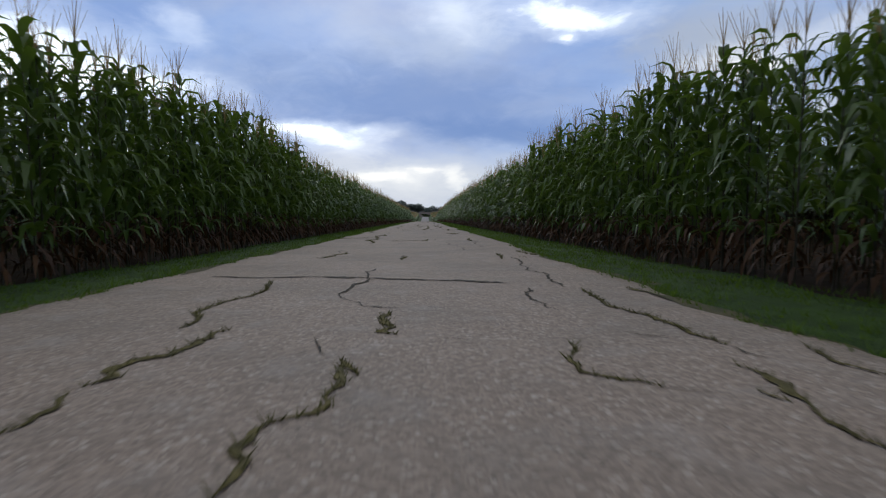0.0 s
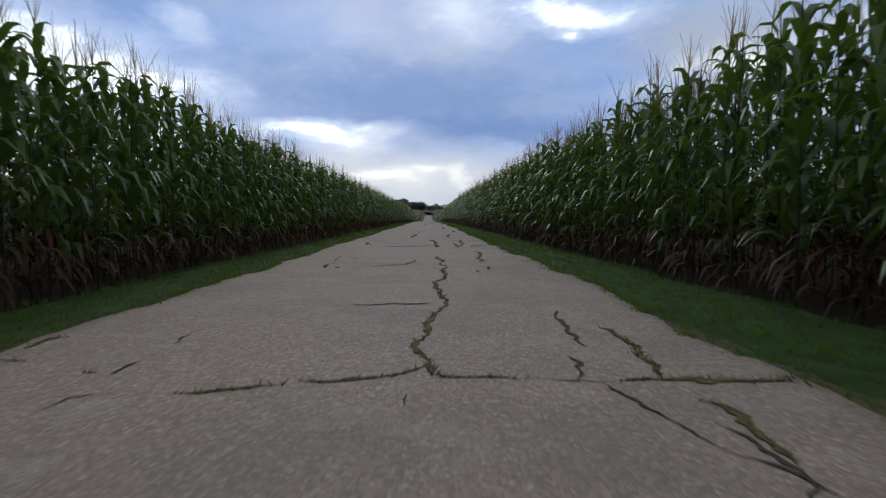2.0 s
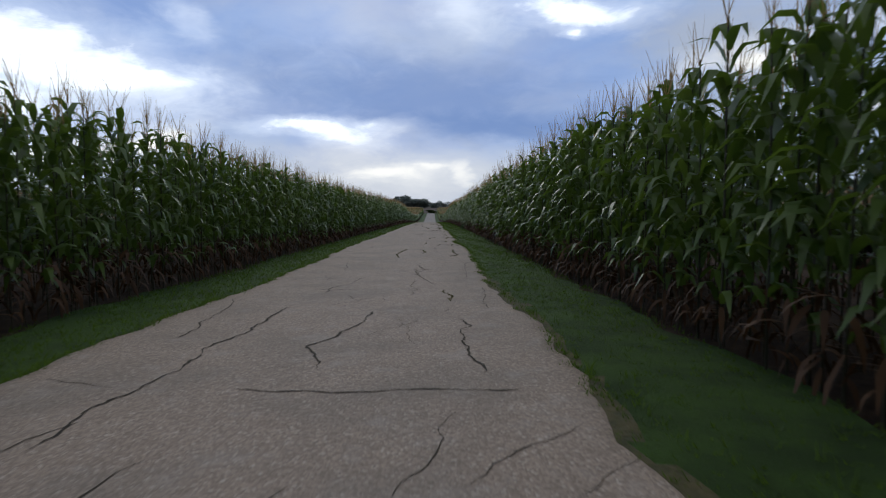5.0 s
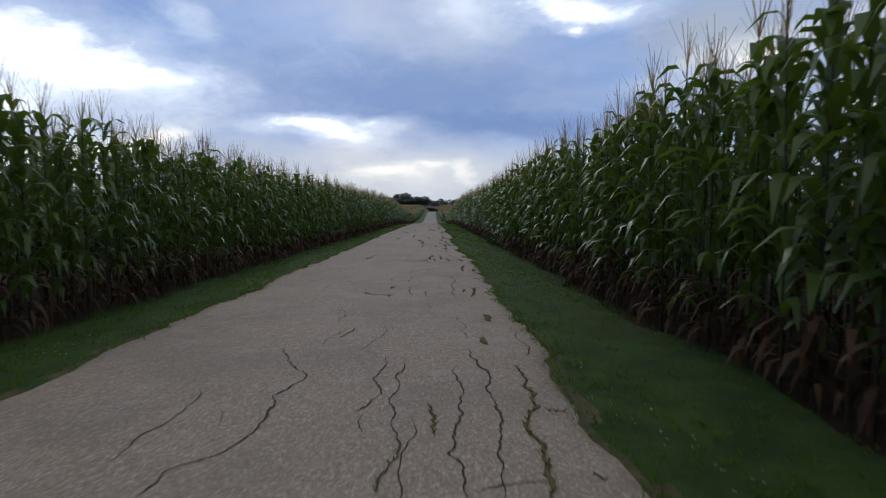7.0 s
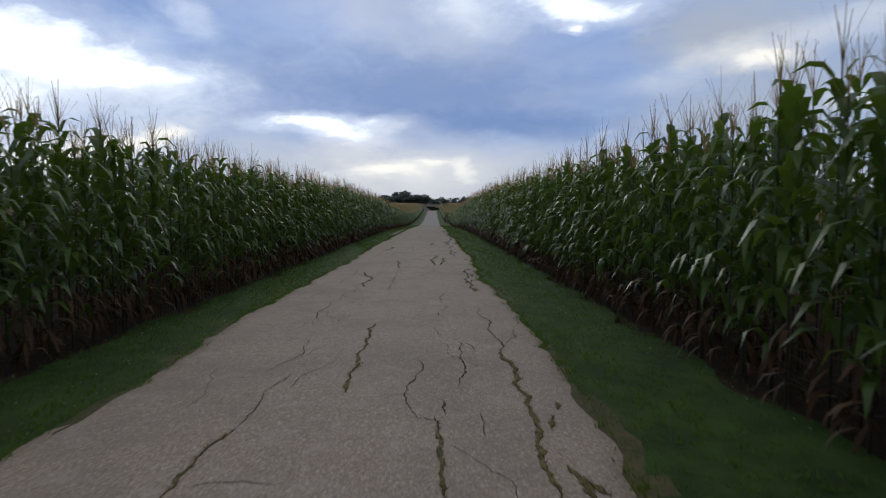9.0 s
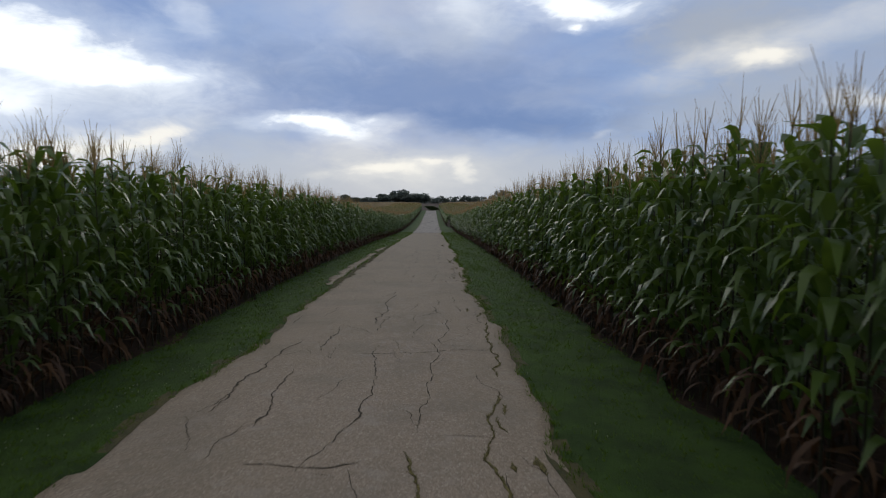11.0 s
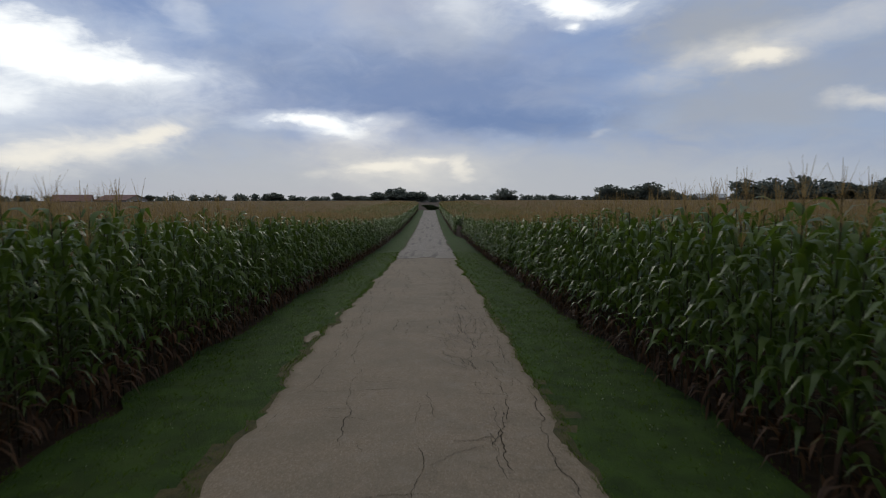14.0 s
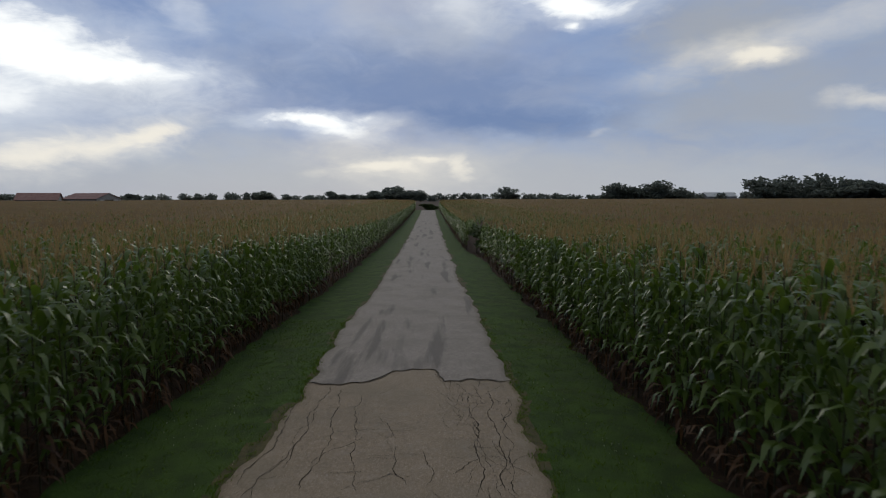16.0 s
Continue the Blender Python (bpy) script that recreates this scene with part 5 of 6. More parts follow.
def corn_pieces(seed, detail, gutter=False):
    """The pieces of one corn plant: a list of (kind, material slot, verts, triangles).
    detail 3: edge row; 2: second row; 1: inside the field, few low leaves; 0: upper part only."""
    rs = np.random.RandomState(seed)
    height = rs.uniform(2.06, 2.30)
    pieces = []
    low = 0.0 if detail else 1.3
    lean = rs.uniform(-0.05, 0.05, 2)

    def axis(z):
        return np.array([lean[0] * (z / 2.2) ** 2, lean[1] * (z / 2.2) ** 2, 0.0])

    if detail:
        zs = np.linspace(low, height, 3 if detail == 3 else 2)
        v, f = tube([axis(z) + (0, 0, z) for z in zs], np.interp(zs, [0, height], [0.0095, 0.005]), 4 if detail == 3 else 3)
        pieces.append(("stalk", 2, v, f))
    n = (16, 16, 23, 26)[detail]
    base = rs.uniform(0, math.pi)
    for i in range(n):
        u = i / (n - 1)
        z = 0.16 + u ** 0.95 * (height - 0.30)
        if z < low - 0.25:
            continue
        azimuth = base + math.pi * (i % 2) + rs.normal(0, 0.75)
        length = (0.29 + 0.19 * math.sin(math.pi * min(1, 0.12 + 0.80 * u))) * rs.uniform(0.75, 1.2)
        start = rs.uniform(8, 26) if u > 0.75 else rs.uniform(16, 44)
        end = rs.uniform(138, 180) - (rs.uniform(0, 60) if u > 0.9 else 0)
        width = rs.uniform(0.068, 0.100) * (0.8 if u < 0.15 else 1.0)
        knee = rs.uniform(0.32, 0.52)
        dry = u < 0.07 or (u < 0.22 and rs.rand() < 0.45)
        if dry:
            start, end, length, width = rs.uniform(50, 120), rs.uniform(168, 182), length * 0.75, width * 0.55
        v, f = leaf_strip(azimuth, z, length, start, end, width, (3, 3, 4, 4)[detail], gutter, 0.012, rs.uniform(-40, 40), rs.uniform(0.85, 1.6),
                          0.0 if dry or rs.rand() < 0.12 else knee)
        pieces.append(("leaf", 1 if dry else 0, v + axis(z), f))
    # withered rags hanging at the foot
    for _ in range((0, 0, 2, 5)[detail]):
        z = rs.uniform(0.18, 0.62)
        v, f = leaf_strip(rs.uniform(0, 2 * math.pi), z, rs.uniform(0.20, 0.36), rs.uniform(50, 130), 180, rs.uniform(0.03, 0.065), 2, False, 0.012, rs.uniform(-60, 60))
        pieces.append(("leaf", 1, v + axis(z), f))
    # tassel: a spike and side branches
    top = axis(height)
    vs, fs, count = [], [], 0
    for b in range((5, 6, 8, 8)[detail]):
        az = rs.uniform(0, 2 * math.pi)
        spread = rs.uniform(10, 34) if b else 3
        ln = rs.uniform(0.28, 0.42) if b == 0 else rs.uniform(0.16, 0.29)
        v, f = leaf_strip(az, height - 0.12 + (0.0 if b == 0 else rs.uniform(0.04, 0.14)), ln + 0.1, spread * 0.6, spread * 1.5,
                          (0.025, 0.024, 0.020, 0.018)[detail], 1, False, 0.0, 40)
        vs.append(v + top)
        fs.append(f + count)
        count += len(v)
    pieces.append(("tassel", 3, np.concatenate(vs), np.concatenate(fs)))
    return pieces


def merged(pieces):
    vs, fs, ms, count = [], [], [], 0
    for _, slot, v, f in pieces:
        vs.append(v)
        fs.append(f + count)
        ms.append(np.full(len(f), slot))
        count += len(v)
    return np.concatenate(vs), np.concatenate(fs), np.concatenate(ms)


CORN_MATS = [CORN_LEAF, CORN_DRY, CORN_STALK, TASSEL]


def growth(x, y):
    """The corn stands taller down the slope, and a little taller on one side at its top."""
    more = np.where(np.asarray(x) < 0, np.interp(y, [4, 14, 60, 80, 125, 140, 155, 175], [0.08, 0.11, 0.06, 0.01, 0.03, 0.10, 0.06, 0.0]), np.interp(y, [8, 20, 28, 42, 60, 80, 95, 115, 140, 162, 180], [-0.03, 0.10, 0.12, 0.12, 0.11, 0.12, 0.12, 0.02, 0.06, 0.04, 0.0]))
    return np.interp(y, [0, 40, 100, 145, 160, 185, 215, 300], [1.01, 1.08, 1.13, 1.22, 1.22, 1.17, 1.13, 1.10]) + more


def scatter(models, x, y, z, rs, low=0.92, high=1.08):
    """Many copies of plant models as one set of arrays."""
    n = len(x)
    which = rs.randint(0, len(models), n)
    turn = rs.uniform(0, 2 * math.pi, n)
    size = rs.uniform(low, high, n) * growth(x, y)
    vs, fs, ms, count = [], [], [], 0
    for k, (v, f, m) in enumerate(models):
        sel = np.nonzero(which == k)[0]
        if not len(sel):
            continue
        c, s, g = np.cos(turn[sel]), np.sin(turn[sel]), size[sel]
        px = (v[None, :, 0] * c[:, None] - v[None, :, 1] * s[:, None]) * g[:, None] + x[sel][:, None]
        py = (v[None, :, 0] * s[:, None] + v[None, :, 1] * c[:, None]) * g[:, None] + y[sel][:, None]
        pz = v[None, :, 2] * g[:, None] + z[sel][:, None]
        vs.append(np.stack([px, py, pz], -1).reshape(-1, 3))
        fs.append((f[None] + (np.arange(len(sel)) * len(v))[:, None, None] + count).reshape(-1, 3))
        ms.append(np.tile(m, len(sel)))
        count += len(sel) * len(v)
    return np.concatenate(vs), np.concatenate(fs), np.concatenate(ms)


FULL = [merged(corn_pieces(100 + i, 3)) for i in range(10)]
MID = [merged(corn_pieces(200 + i, 2)) for i in range(8)]
INNER = [merged(corn_pieces(250 + i, 1)) for i in range(6)]
TOP = [merged(corn_pieces(300 + i, 0)) for i in range(8)]
SINGLE = (6.0, 18.0)  # the stretch of both edge rows that stands as single plants


def clump_models():
    """Four plant tops together, coarse: for the field's far inside."""
    out = []
    for i in range(5):
        rs = np.random.RandomState(400 + i)
        sets = []
        for _ in range(4):
            pieces = [p for p in corn_pieces(int(rs.randint(10000)), 0)]
            leaves = [p for p in pieces if p[0] == "leaf"][-2:]
            v, f, m = merged(leaves + [p for p in pieces if p[0] == "tassel"])
            sets.append((v + np.array([rs.uniform(-0.5, 0.5), rs.uniform(-0.5, 0.5), 0]), f, m))
        out.append(joined(sets))
    return out


CLUMP = clump_models()


def field_z(x, y):
    return land(y) - 0.12


def build_field(side, row_x, seed, label):
    rs = np.random.RandomState(seed)
    sets = []

    def row(models, k, y0, y1, step, gap=None, low=0.92, high=1.08):
        y = np.arange(y0, y1, step)
        y = y + rs.uniform(-0.35, 0.35, len(y)) * step
        keep = rs.rand(len(y)) > 0.03
        if gap:
            keep &= (y < gap[0]) | (y >= gap[1])
        if side > 0:
            keep &= (y < 238) | (y > 245)
        y = y[keep]
        x = row_x(y) + side * 0.76 * k + rs.normal(0, 0.06, len(y))
        sets.append(scatter(models, x, y, field_z(x, y), rs, low, high))

    row(FULL, 0, -1, 222, 0.205, SINGLE)
    row(MID, 1, -1, 228, 0.22)
    row(INNER, 0, 222, ROAD_END + 6, 0.27)
    row(TOP, 1, 228, ROAD_END + 6, 0.30)
    row(INNER, 2, 0, 228, 0.28)
    for k in range(3, 6):
        row(INNER, k, 0, 240, 0.40)
    for k in range(6, 13):
        row(INNER, k, -1, 36, 0.5)
    for k in range(6, 16):
        row(TOP, k, 145, 250, 0.48)
    # inside of the field, thinning out with distance
    for k0, k1, y0, y1, step, skip in ((2, 16, 240, 420, 2.0, 1), (16, 60, 150, 340, 3.2, 2), (60, 150, 180, 430, 8.0, 4), (16, 60, 340, 480, 5.5, 3)):
        for k in range(k0, k1, skip):
            row(CLUMP, k, y0, y1, step, None, 0.95, 1.1)
    v, f, m = joined(sets)
    ob = new("corn_field", mesh_of("corn_field", v, f, CORN_MATS, m))
    tagged(ob, label, "corn field", kind="stuff")


def build_single_plants():
    """The edge rows' single plants: stalk, every leaf and the tassel are parts."""
    rs = np.random.RandomState(77)
    models = []
    for i in range(10):
        root = new("corn_plant")
        root.empty_display_size = 0.1
        tagged(root, "tall green corn plant with arching leaves and tan tassel", "corn plant", "corn plants of the edge rows")
        for kind, slot, v, f in corn_pieces(100 + i, 3, True):
            part(kind, mesh_of(kind, v, f, [CORN_MATS[slot]]), root, "dry brown leaf" if kind == "leaf" and slot == 1 else "")
        models.append(root)
    used = set()
    for row_x in (corn_left, corn_right):
        for y in np.arange(SINGLE[0], SINGLE[1], 0.165):
            k = rs.randint(10)
            yy = y + rs.uniform(-0.05, 0.05)
            x = float(row_x(yy)) + rs.normal(0, 0.06)
            m = pose(x, yy, float(field_z(x, yy)), 0, 0, rs.uniform(0, 360)) @ Matrix.Scale(rs.uniform(0.92, 1.08) * float(growth(x, yy)), 4)
            if k in used:
                copy_thing(models[k], m)
            else:
                used.add(k)
                models[k].matrix_basis = m


# ---------------------------------------------------------------- far canopy, woods, farm


def build_canopy(name, x0, x1, y0, y1, step, label):
    """The closed roof of leaves and tassels far inside the field; its near stretch is an unseen sheet that darkens the
    rows.
    """
    xs, ys = np.arange(x0, x1 + step, step), np.arange(y0, y1 + step, step)
    x, y = np.meshgrid(xs, ys)
    rs = np.random.RandomState(5)
    z = land(y) + np.interp(np.abs(x), [9, 13, 24], [1.1, 1.95, 2.38]) + rs.uniform(-0.16, 0.16, x.shape)
    x = x + rs.uniform(-0.3, 0.3, x.shape) * step * (np.abs(x) > 11)
    v = np.stack([x, y, z], -1).reshape(-1, 3)
    ob = new(name, mesh_of(name, v, grid_faces(len(ys), len(xs)), [CANOPY]))
    tagged(ob, label, "corn field", kind="stuff")


def canopy_material():
    m, g = material("corn_canopy")
    p = place(g)
    f = g.noise(p, 3.0, 6.0, 0.7)
    c = g.mix(g.ramp(f, 0.35, 0.65), (0.084, 0.054, 0.014, 1), (0.200, 0.118, 0.032, 1))
    c = g.mix(g.ramp(g.noise(p, 0.05, 4.0), 0.4, 0.7, 0.0, 0.4), c, (0.112, 0.076, 0.020, 1))
    finish(g, c, 0.9, g.noise(p, 8.0, 5.0, 0.7), 0.9, 0.2, spec=0.2)
    return m


CANOPY = canopy_material()


def crown_arrays(seed, width, height, base, count, leaf):
    """Leaf clumps on several rounded lobes, uneven, with gaps."""
    rs = np.random.RandomState(seed)
    lobes = []
    for _ in range(13):
        a, r = rs.uniform(0, 2 * math.pi), rs.uniform(0, 0.34) * width
        lobes.append((r * math.cos(a), r * math.sin(a), base + (height - base) * rs.uniform(0.12, 0.78), rs.uniform(0.20, 0.30) * width))
    lobes = np.array(lobes)
    pick = lobes[rs.randint(0, len(lobes), count)]
    d = rs.normal(size=(count, 3))
    d /= np.linalg.norm(d, axis=1)[:, None]
    c = pick[:, :3] + d * pick[:, 3:4] * rs.uniform(0.35, 1.06, (count, 1)) ** 0.6 * np.array([1, 1, 0.8])
    c[:, 2] = np.clip(c[:, 2], base * 0.8, height)
    u = rs.normal(size=(count, 3))
    u /= np.linalg.norm(u, axis=1)[:, None]
    w = np.cross(u, rs.normal(size=(count, 3)))
    w /= np.linalg.norm(w, axis=1)[:, None]
    s = leaf * rs.uniform(0.6, 1.3, (count, 1))
    v = np.stack([c - u * s, c + w * s * 0.6, c + u * s, c - w * s * 0.6], 1).reshape(-1, 3)
    i = np.arange(count)[:, None] * 4
    f = np.concatenate([i + np.array([[0, 1, 2]]), i + np.array([[0, 2, 3]])])
    return v, f


def tree_model(seed, width, height, name="tree", label="", leaf=0.9, count=1050):
    root = new(name)
    tagged(root, label or "dark green broad-leaved tree standing beyond the field", "tree")
    rs = np.random.RandomState(seed)
    base = height * 0.12
    v, f = tube([(0, 0, -0.3), (0.1, 0, base), (0.0, 0.15, height * 0.6), (0, 0, height * 0.8)],
                [height * 0.035, height * 0.026, height * 0.014, 0.03], 7)
    sets = [(v, f, np.zeros(len(f)))]
    for _ in range(6):
        a, z = rs.uniform(0, 2 * math.pi), rs.uniform(0.25, 0.55) * height
        e = np.array([math.cos(a) * width * 0.32, math.sin(a) * width * 0.32, z + 0.2 * height])
        v, f = tube([(0, 0, z), e * (0.5, 0.5, 1) - (0, 0, 0.07 * height), e], [height * 0.014, height * 0.009, 0.02], 5)
        sets.append((v, f, np.zeros(len(f))))
    v, f, _ = joined(sets)
    part("trunk", mesh_of("trunk", v, f, [BARK]), root, "brown trunk and limbs")
    v, f = crown_arrays(seed, width, height, base, count, leaf)
    part("crown", mesh_of("crown", v, f, [HAZED_TREE_LEAF]), root, "dense green foliage, paled to grey for haze")
    return root


def scaled(x, y, turn, size, tall=1.0):
    return pose(x, y, float(land(y)), 0, 0, turn) @ Matrix.Diagonal((size, size, size * tall, 1))


def plant_trees():
    """Single trees and groves beyond the field, and the woods behind them."""
    rs = np.random.RandomState(9)
    models = [tree_model(901, 11.0, 10.0), tree_model(902, 14.0, 13.0), tree_model(903, 9.0, 12.0), tree_model(904, 15.0, 15.0)]
    spots = []  # x, y, height
    for x, y, h in ((-198.0, 590.0, 8.0), (-156.0, 600.0, 10.0), (-166.0, 606.0, 8.5), (-128.0, 640.0, 9.0), (-112.0, 605.0, 9.6), (-100.0, 612.0, 9.0)):
        spots.append((x, y, h))
    for i in range(5):
        spots.append((-82.0 + 9.0 * i, 690.0 + 6 * (i % 2), 9.5))
    for i in range(6):
        spots.append((-52.0 + 8.5 * i, 810.0 + 9 * (i % 3), (12.5, 15.0, 15.5, 15.0, 14.0, 12.5)[i]))
    for i in range(3):
        spots.append((78.0 + 9.0 * i, 850.0, (12.5, 15.5, 15.0)[i]))
    for i in range(11):
        spots.append((160.0 + 6.8 * i, 712.0 + 8 * (i % 3), (11.5, 14.5, 16.5, 17.5, 18.0, 17.8, 17.0, 16.0, 14.5, 13.0, 11.0)[i]))
    for i in range(30):
        spots.append((286.0 + 6.4 * i, 690.0 + 12 * (i % 3) - 2.4 * i, 17.0 + 3.5 * math.sin(i * 1.7)))
    base = (10.0, 13.0, 12.0, 15.0)
    used = set()
    for x, y, h in spots:
        k = int(rs.randint(4))
        m = scaled(x, y, rs.uniform(0, 360), h / base[k] * rs.uniform(1.2, 1.4), rs.uniform(0.70, 0.82))
        if k in used:
            copy_thing(models[k], m)
        else:
            used.add(k)
            models[k].matrix_basis = m
    # low woods along the horizon
    sets = []
    for i in range(240):
        x = -720.0 + i * 6.2 + rs.uniform(-4, 4)
        h = rs.uniform(6.0, 9.0) + 1.6 * math.sin(x * 0.02)
        v, f = crown_arrays(1000 + i, rs.uniform(12, 18), h, 0.5, 120, 1.5)
        y = 880.0 + rs.uniform(-30, 30)
        sets.append((v + np.array([x, y, float(land(y))]), f, np.zeros(len(f))))
    # undergrowth at the feet of the two groves
    for i in range(60):
        x = 156.0 + 2.2 * i if i < 36 else 284.0 + 8.5 * (i - 36)
        y = (716.0 if i < 36 else 695.0 - 3.0 * (i - 36)) + rs.uniform(-4, 12)
        v, f = crown_arrays(2000 + i, rs.uniform(9, 13), rs.uniform(6.5, 9.5) if i < 36 else rs.uniform(9, 12), 0.3, 150, 1.2)
        sets.append((v + np.array([x, y, float(land(y))]), f, np.zeros(len(f))))
    v, f, m = joined(sets)
    tagged(new("far_woods", mesh_of("far_woods", v, f, [HAZED_TREE_LEAF])), "low dark woods along the horizon, leaves paled for haze", "woods", kind="stuff")


def build_bush(x, y, width, depth, height, seed, label, name="bush", count=2600, leaf=None, size=1.7):
    root = new(name)
    tagged(root, label, name)
    root.matrix_basis = pose(x, y, float(land(y)) - 0.12)
    rs = np.random.RandomState(seed)
    for _ in range(7):
        a = rs.uniform(-0.35, 0.35) * width
        v, f = tube([(a, 0, -0.05), (a * 1.1, rs.uniform(-0.2, 0.2) * depth, height * 0.4), (a * 1.2, rs.uniform(-0.3, 0.3) * depth, height * 0.75)],
                    [0.014 * height, 0.010 * height, 0.004 * height], 5)
        part("stem", mesh_of("stem", v, f, [BARK]), root, "thin brown stem")
    v, f = crown_arrays(seed, 1.0, 1.0, 0.05, count, 0.05)
    c = v.reshape(-1, 4, 3)
    mid = c.mean(1, keepdims=True)
    lo, hi = mid.min((0, 1)), mid.max((0, 1))
    at = (mid - lo) / (hi - lo) * np.array([width, depth, height * 0.95]) - np.array([width / 2, depth / 2, -0.05])
    part("foliage", mesh_of("foliage", ((c - mid) * size + at).reshape(-1, 3), f, [leaf or BUSH_LEAF]), root, "dense leaves")


WALL = plain_material("weathered_boards", (0.30, 0.29, 0.28, 1), (0.42, 0.40, 0.38, 1), 0.8, 0.85)
PALE = plain_material("white_paint", (0.62, 0.62, 0.62, 1), (0.75, 0.75, 0.74, 1), 0.8, 0.7)
ROOF = plain_material("red_roof_metal", (0.21, 0.115, 0.105, 1), (0.30, 0.19, 0.175, 1), 0.6, 0.9)
PALE_ROOF = plain_material("pale_roof_metal", (0.42, 0.44, 0.46, 1), (0.55, 0.57, 0.58, 1), 0.5, 0.5)
DARK = plain_material("dark_opening", (0.02, 0.02, 0.02, 1), (0.05, 0.05, 0.05, 1), 1.0, 0.9)


def box(x0, x1, y0, y1, z0, z1):
    v = [(x, y, z) for z in (z0, z1) for y in (y0, y1) for x in (x0, x1)]
    f = [(0, 2, 3, 1), (4, 5, 7, 6), (0, 1, 5, 4), (2, 6, 7, 3), (0, 4, 6, 2), (1, 3, 7, 5)]
    return np.array(v, float), np.array(f)


def build_barn(x, y, turn, length, width, eaves, ridge, roof_mat, label, doors=True):
    root = new("barn")
    tagged(root, label, "barn")
    root.matrix_basis = pose(x, y, float(land(y)) - 0.1, 0, 0, turn)
    a, b = length / 2, width / 2
    # wall shell with gables: the ridge runs along x
    v = [(-a, -b, 0), (a, -b, 0), (a, b, 0), (-a, b, 0), (-a, -b, eaves), (a, -b, eaves), (a, b, eaves), (-a, b, eaves), (-a, 0, ridge - 0.15), (a, 0, ridge - 0.15)]
    f = [(0, 1, 5, 4), (2, 3, 7, 6), (1, 2, 6, 5), (3, 0, 4, 7), (5, 6, 9, 9), (7, 4, 8, 8)]
    bm = bmesh.new()
    vs = [bm.verts.new(p) for p in v]
    for q in f:
        bm.faces.new([vs[i] for i in dict.fromkeys(q)])
    me = bpy.data.meshes.new("wall")
    bm.to_mesh(me)
    bm.free()
    me.materials.append(WALL)
    part("wall", me, root, "pale weathered board walls")
    for side in (-1, 1):
        o = 0.6
        drop = (ridge - eaves) / b
        bm = bmesh.new()
        top = [(-a - o, 0, ridge), (a + o, 0, ridge), (a + o, side * (b + o), eaves - drop * o), (-a - o, side * (b + o), eaves - drop * o)]
        up = [bm.verts.new((p[0], p[1], p[2] + 0.12)) for p in top]
        dn = [bm.verts.new(p) for p in top]
        bm.faces.new(up)
        bm.faces.new(dn[::-1])
        for i in range(4):
            bm.faces.new((up[i], dn[i], dn[(i + 1) % 4], up[(i + 1) % 4]))
        me = bpy.data.meshes.new("roof")
        bm.to_mesh(me)
        bm.free()
        me.materials.append(roof_mat)
        part("roof", me, root)
    if doors:
        v, f = box(a, a + 0.08, -width * 0.18, width * 0.18, 0, eaves * 0.85)
        part("opening", mesh_of("opening", v, f, [DARK], None, False), root, "dark open doorway")
        for side in (-1, 1):
            v, f = box(a, a + 0.14, side * width * 0.2, side * width * 0.36, 0, eaves * 0.85)
            part("door", mesh_of("door", v, f, [PALE], None, False), root, "white sliding door")
        for i in range(6):
            px = -a + (i + 0.7) * length / 6.6
            v, f = box(px, px + 1.1, -b - 0.06, -b, 1.5, 2.4)
            part("window", mesh_of("window", v, f, [DARK], None, False), root, "small dark window")


plant_trees()
build_barn(-166.0, 490.0, -24.0, 23.5, 13.0, 3.6, 6.2, ROOF, "long low barn with dull red metal roof and white doors")
build_barn(-189.0, 486.0, 20.0, 17.0, 11.0, 3.2, 6.3, ROOF, "red-roofed farm building beside the long barn", False)
build_barn(340.0, 880.0, 12.0, 40.0, 14.0, 5.0, 9.5, PALE_ROOF, "pale low farm shed far beyond the field", False)
build_bush(0.3, ROAD_END + 1.6, 6.2, 2.0, 2.0, 81, "dense dark hedge closing the end of the lane", "hedge", 3200, None, 4.0)
WEED_LEAF = leaf_material("tall_weed_leaf", (0.030, 0.058, 0.016, 1), (0.075, 0.100, 0.032, 1), (0.12, 0.17, 0.04, 1), 1.0, 0.6, 0.3, 0.3)
build_bush(3.42, 107.2, 0.5, 2.4, 0.42, 83, "low dark green broad-leaved weeds at the foot of the corn", "weed_clump", 900, WEED_LEAF, 0.9)
build_bush(5.0, 243.0, 3.0, 7.0, 2.2, 82, "dark green bush at the corn's corner beside the grass", "bush", 2200, None, 4.5)


build_field(-1, corn_left, 51, "dense tall green corn with tan tassels, lower leaves dry")
build_field(1, corn_right, 61, "tall dark green corn in rows, tassels tan, dry base leaves")
# below y = 150 the sheets stay hidden, added to keep skylight off the rows
build_canopy("corn_canopy", -421.0, -9.0, -60.0, 640.0, 4.0, "tan tasselled roof of the far corn field, near stretch an unseen shade sheet")
build_canopy("corn_canopy", 9.5, 421.5, -60.0, 640.0, 4.0, "tan tasselled roof of the far corn field, near stretch an unseen shade sheet")
build_single_plants()


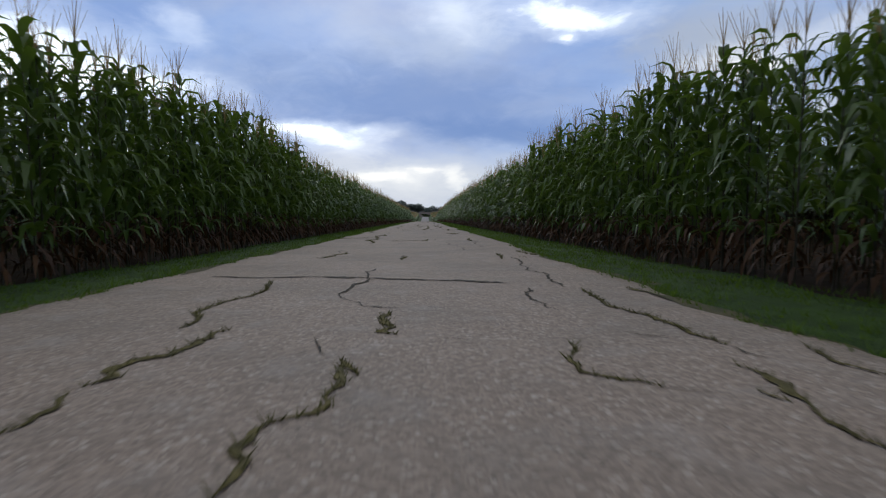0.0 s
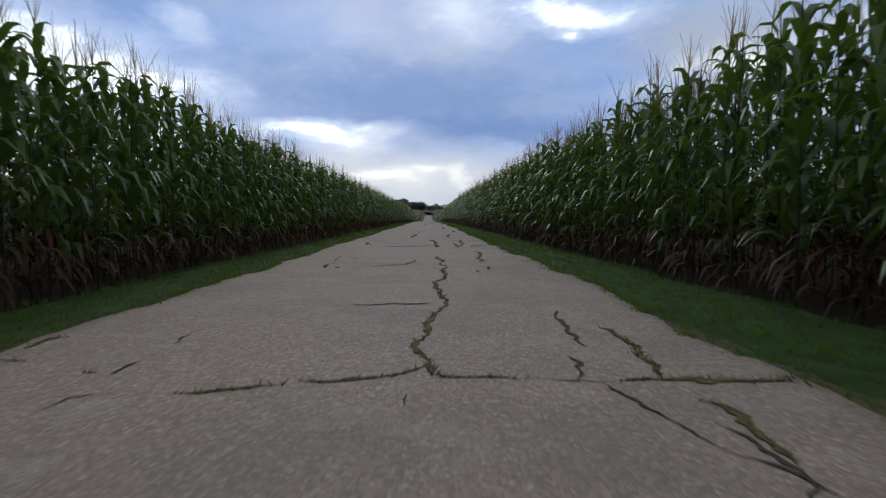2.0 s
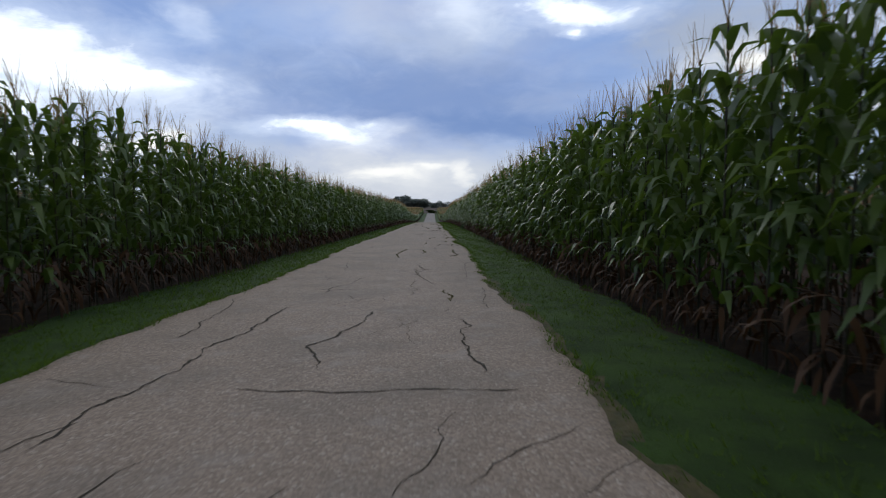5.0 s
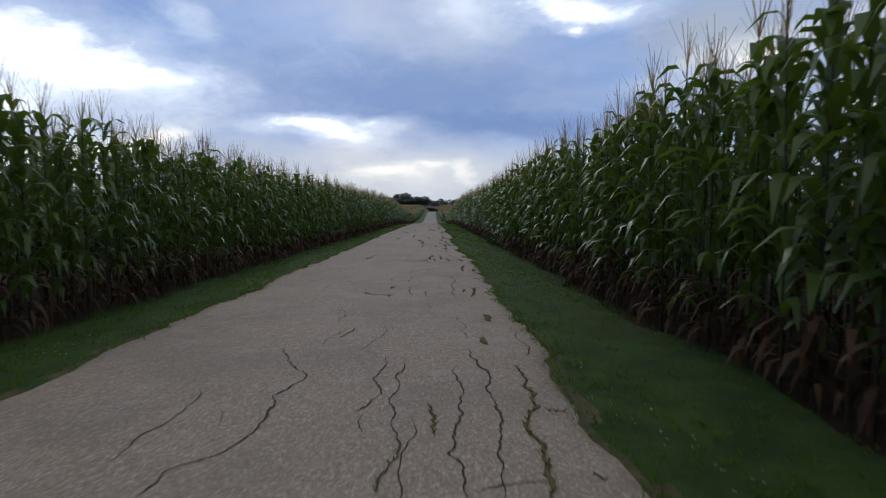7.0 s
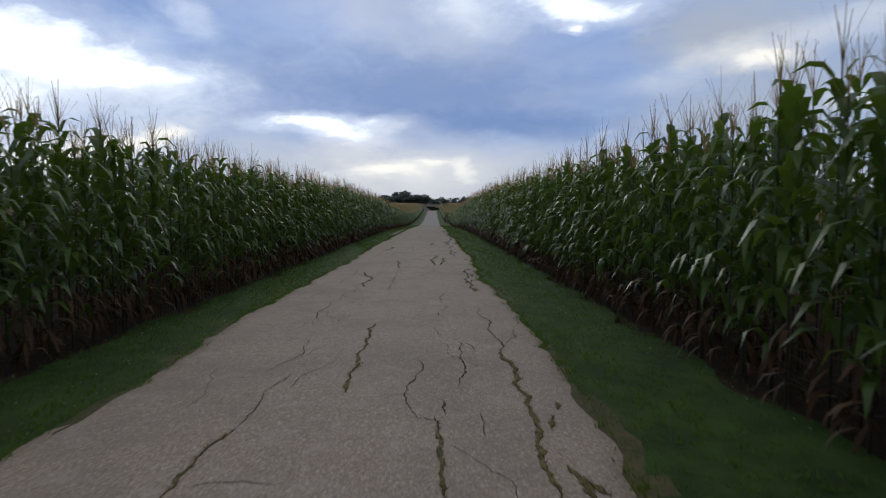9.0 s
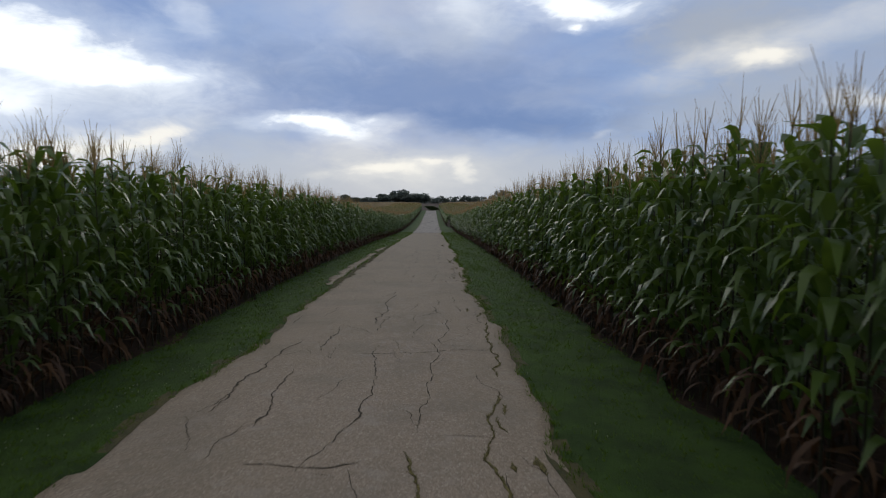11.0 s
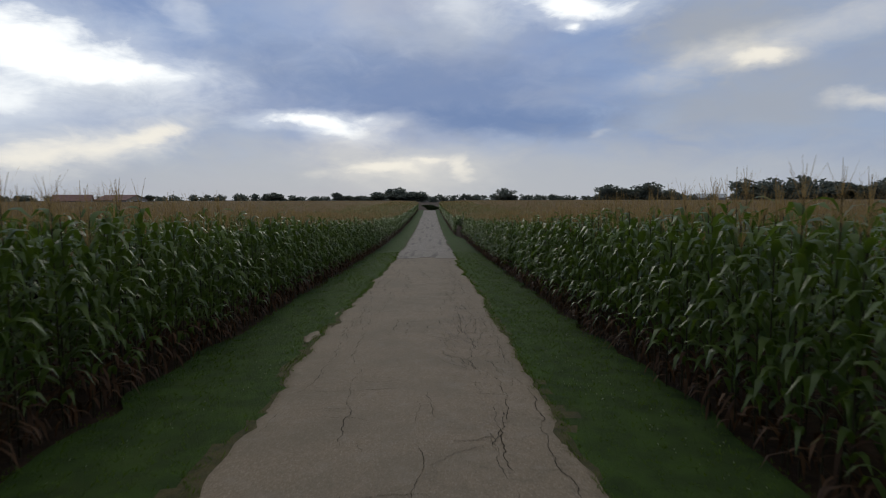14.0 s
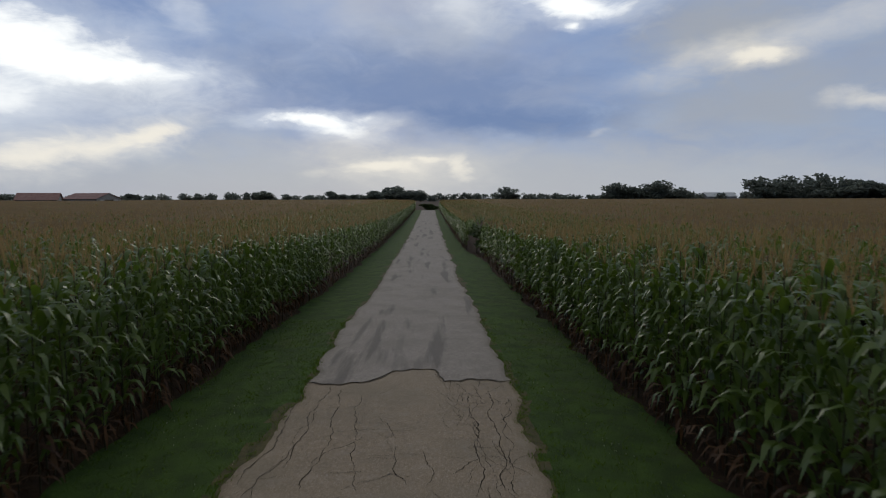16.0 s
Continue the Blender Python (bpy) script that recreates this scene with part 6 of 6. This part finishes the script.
def build_grass(name, inner, outer, seed, label):
    """Blades of the verge and of the asphalt's ragged edge."""
    rs = np.random.RandomState(seed)
    n = 42000
    y = rs.uniform(0.5, 215, n)
    u = rs.rand(n)
    edge = rs.rand(n) < 0.22
    u = np.where(edge, rs.uniform(0.0, 0.08, n), u)
    x = inner(y) * (1 - u) + outer(y) * u
    z = land(y) - dip(x) + 0.005
    tall = rs.uniform(0.02, 0.055, n) * np.where(rs.rand(n) < 0.06, 2.0, 1.0)
    vs, count = [], 0
    for _ in range(3):
        a = rs.uniform(0, 2 * math.pi, n)
        b = rs.uniform(0, 2 * math.pi, n)
        w = rs.uniform(0.004, 0.009, n)
        ox, oy = rs.normal(0, 0.02, n), rs.normal(0, 0.02, n)
        p = np.stack([x + ox - np.cos(a) * w, y + oy - np.sin(a) * w, z], -1)
        q = np.stack([x + ox + np.cos(a) * w, y + oy + np.sin(a) * w, z], -1)
        t = np.stack([x + ox + np.cos(b) * tall * 0.6, y + oy + np.sin(b) * tall * 0.6, z + tall], -1)
        vs.append(np.stack([p, q, t], 1).reshape(-1, 3))
    v = np.concatenate(vs)
    ob = new(name, mesh_of(name, v, np.arange(len(v)).reshape(-1, 3), [BLADE], None, False))
    tagged(ob, label, "grass", kind="stuff")


build_grass("grass", lambda y: edge_left(y) + 0.04, lambda y: corn_left(y) + 0.1, 71, "short dark green grass between lane and corn")
build_grass("grass", lambda y: edge_right(y) - 0.04, lambda y: corn_right(y) - 0.1, 72, "short green grass with weeds beside the lane")


def build_clover(inner, outer, seed, label):
    """Small pale heads of clover scattered in patches over the verge."""
    rs = np.random.RandomState(seed)
    y = rs.uniform(70, 212, 9000)
    u = np.clip(rs.beta(1.3, 2.2, len(y)), 0.06, 0.9)
    keep = (ripple(y + 9 * u, seed + 1, 1.6) > 0.25) & (rs.rand(len(y)) < 0.5)
    y, u = y[keep], u[keep]
    x = inner(y) * (1 - u) + outer(y) * u
    c = np.stack([x, y, land(y) - dip(x) + rs.uniform(0.035, 0.07, len(y))], -1)
    r = rs.uniform(0.004, 0.0085, len(y))
    shape = np.array([(1, 0, 0), (-0.5, 0.87, 0), (-0.5, -0.87, 0), (0, 0, 1), (0, 0, -3.0)])
    v = (c[:, None, :] + shape[None] * r[:, None, None]).reshape(-1, 3)
    f = np.array([(0, 1, 3), (1, 2, 3), (2, 0, 3), (1, 0, 4), (2, 1, 4), (0, 2, 4)])
    f = (np.arange(len(y))[:, None, None] * 5 + f[None]).reshape(-1, 3)
    tagged(new("clover", mesh_of("clover", v, f, [CLOVER])), label, "clover", kind="stuff")


CLOVER = leaf_material("clover_head", (0.20, 0.24, 0.12, 1), (0.50, 0.52, 0.40, 1), (0.4, 0.45, 0.3, 1), 1.0, 0.7, 0.2, 0.3)
build_clover(edge_left, lambda y: corn_left(y) + 0.1, 95, "small pale clover heads dotted over the mown verge")
build_clover(edge_right, lambda y: corn_right(y) - 0.1, 97, "small pale clover heads dotted over the green verge")


def build_weeds():
    """Small blades sprouting from the mossy cracks."""
    rs = np.random.RandomState(91)
    pts = np.concatenate([np.concatenate([line, w[:, None]], 1) for line, w in WEEDS])
    pts = np.repeat(pts, 4, 0)
    n = len(pts)
    x = pts[:, 0] + rs.normal(0, 1, n) * pts[:, 2] * 0.7
    y = pts[:, 1] + rs.normal(0, 1, n) * pts[:, 2] * 0.7
    z = road_z(x, y)
    tall = rs.uniform(0.012, 0.035, n)
    a, b, w = rs.uniform(0, 6.28, n), rs.uniform(0, 6.28, n), rs.uniform(0.002, 0.005, n)
    p = np.stack([x - np.cos(a) * w, y - np.sin(a) * w, z], -1)
    q = np.stack([x + np.cos(a) * w, y + np.sin(a) * w, z], -1)
    t = np.stack([x + np.cos(b) * tall, y + np.sin(b) * tall, z + tall], -1)
    v = np.stack([p, q, t], 1).reshape(-1, 3)
    ob = new("weeds", mesh_of("weeds", v, np.arange(len(v)).reshape(-1, 3), [WEED], None, False))
    tagged(ob, "tiny yellow-green weeds sprouting from the lane's cracks", "weeds", kind="stuff")


build_weeds()
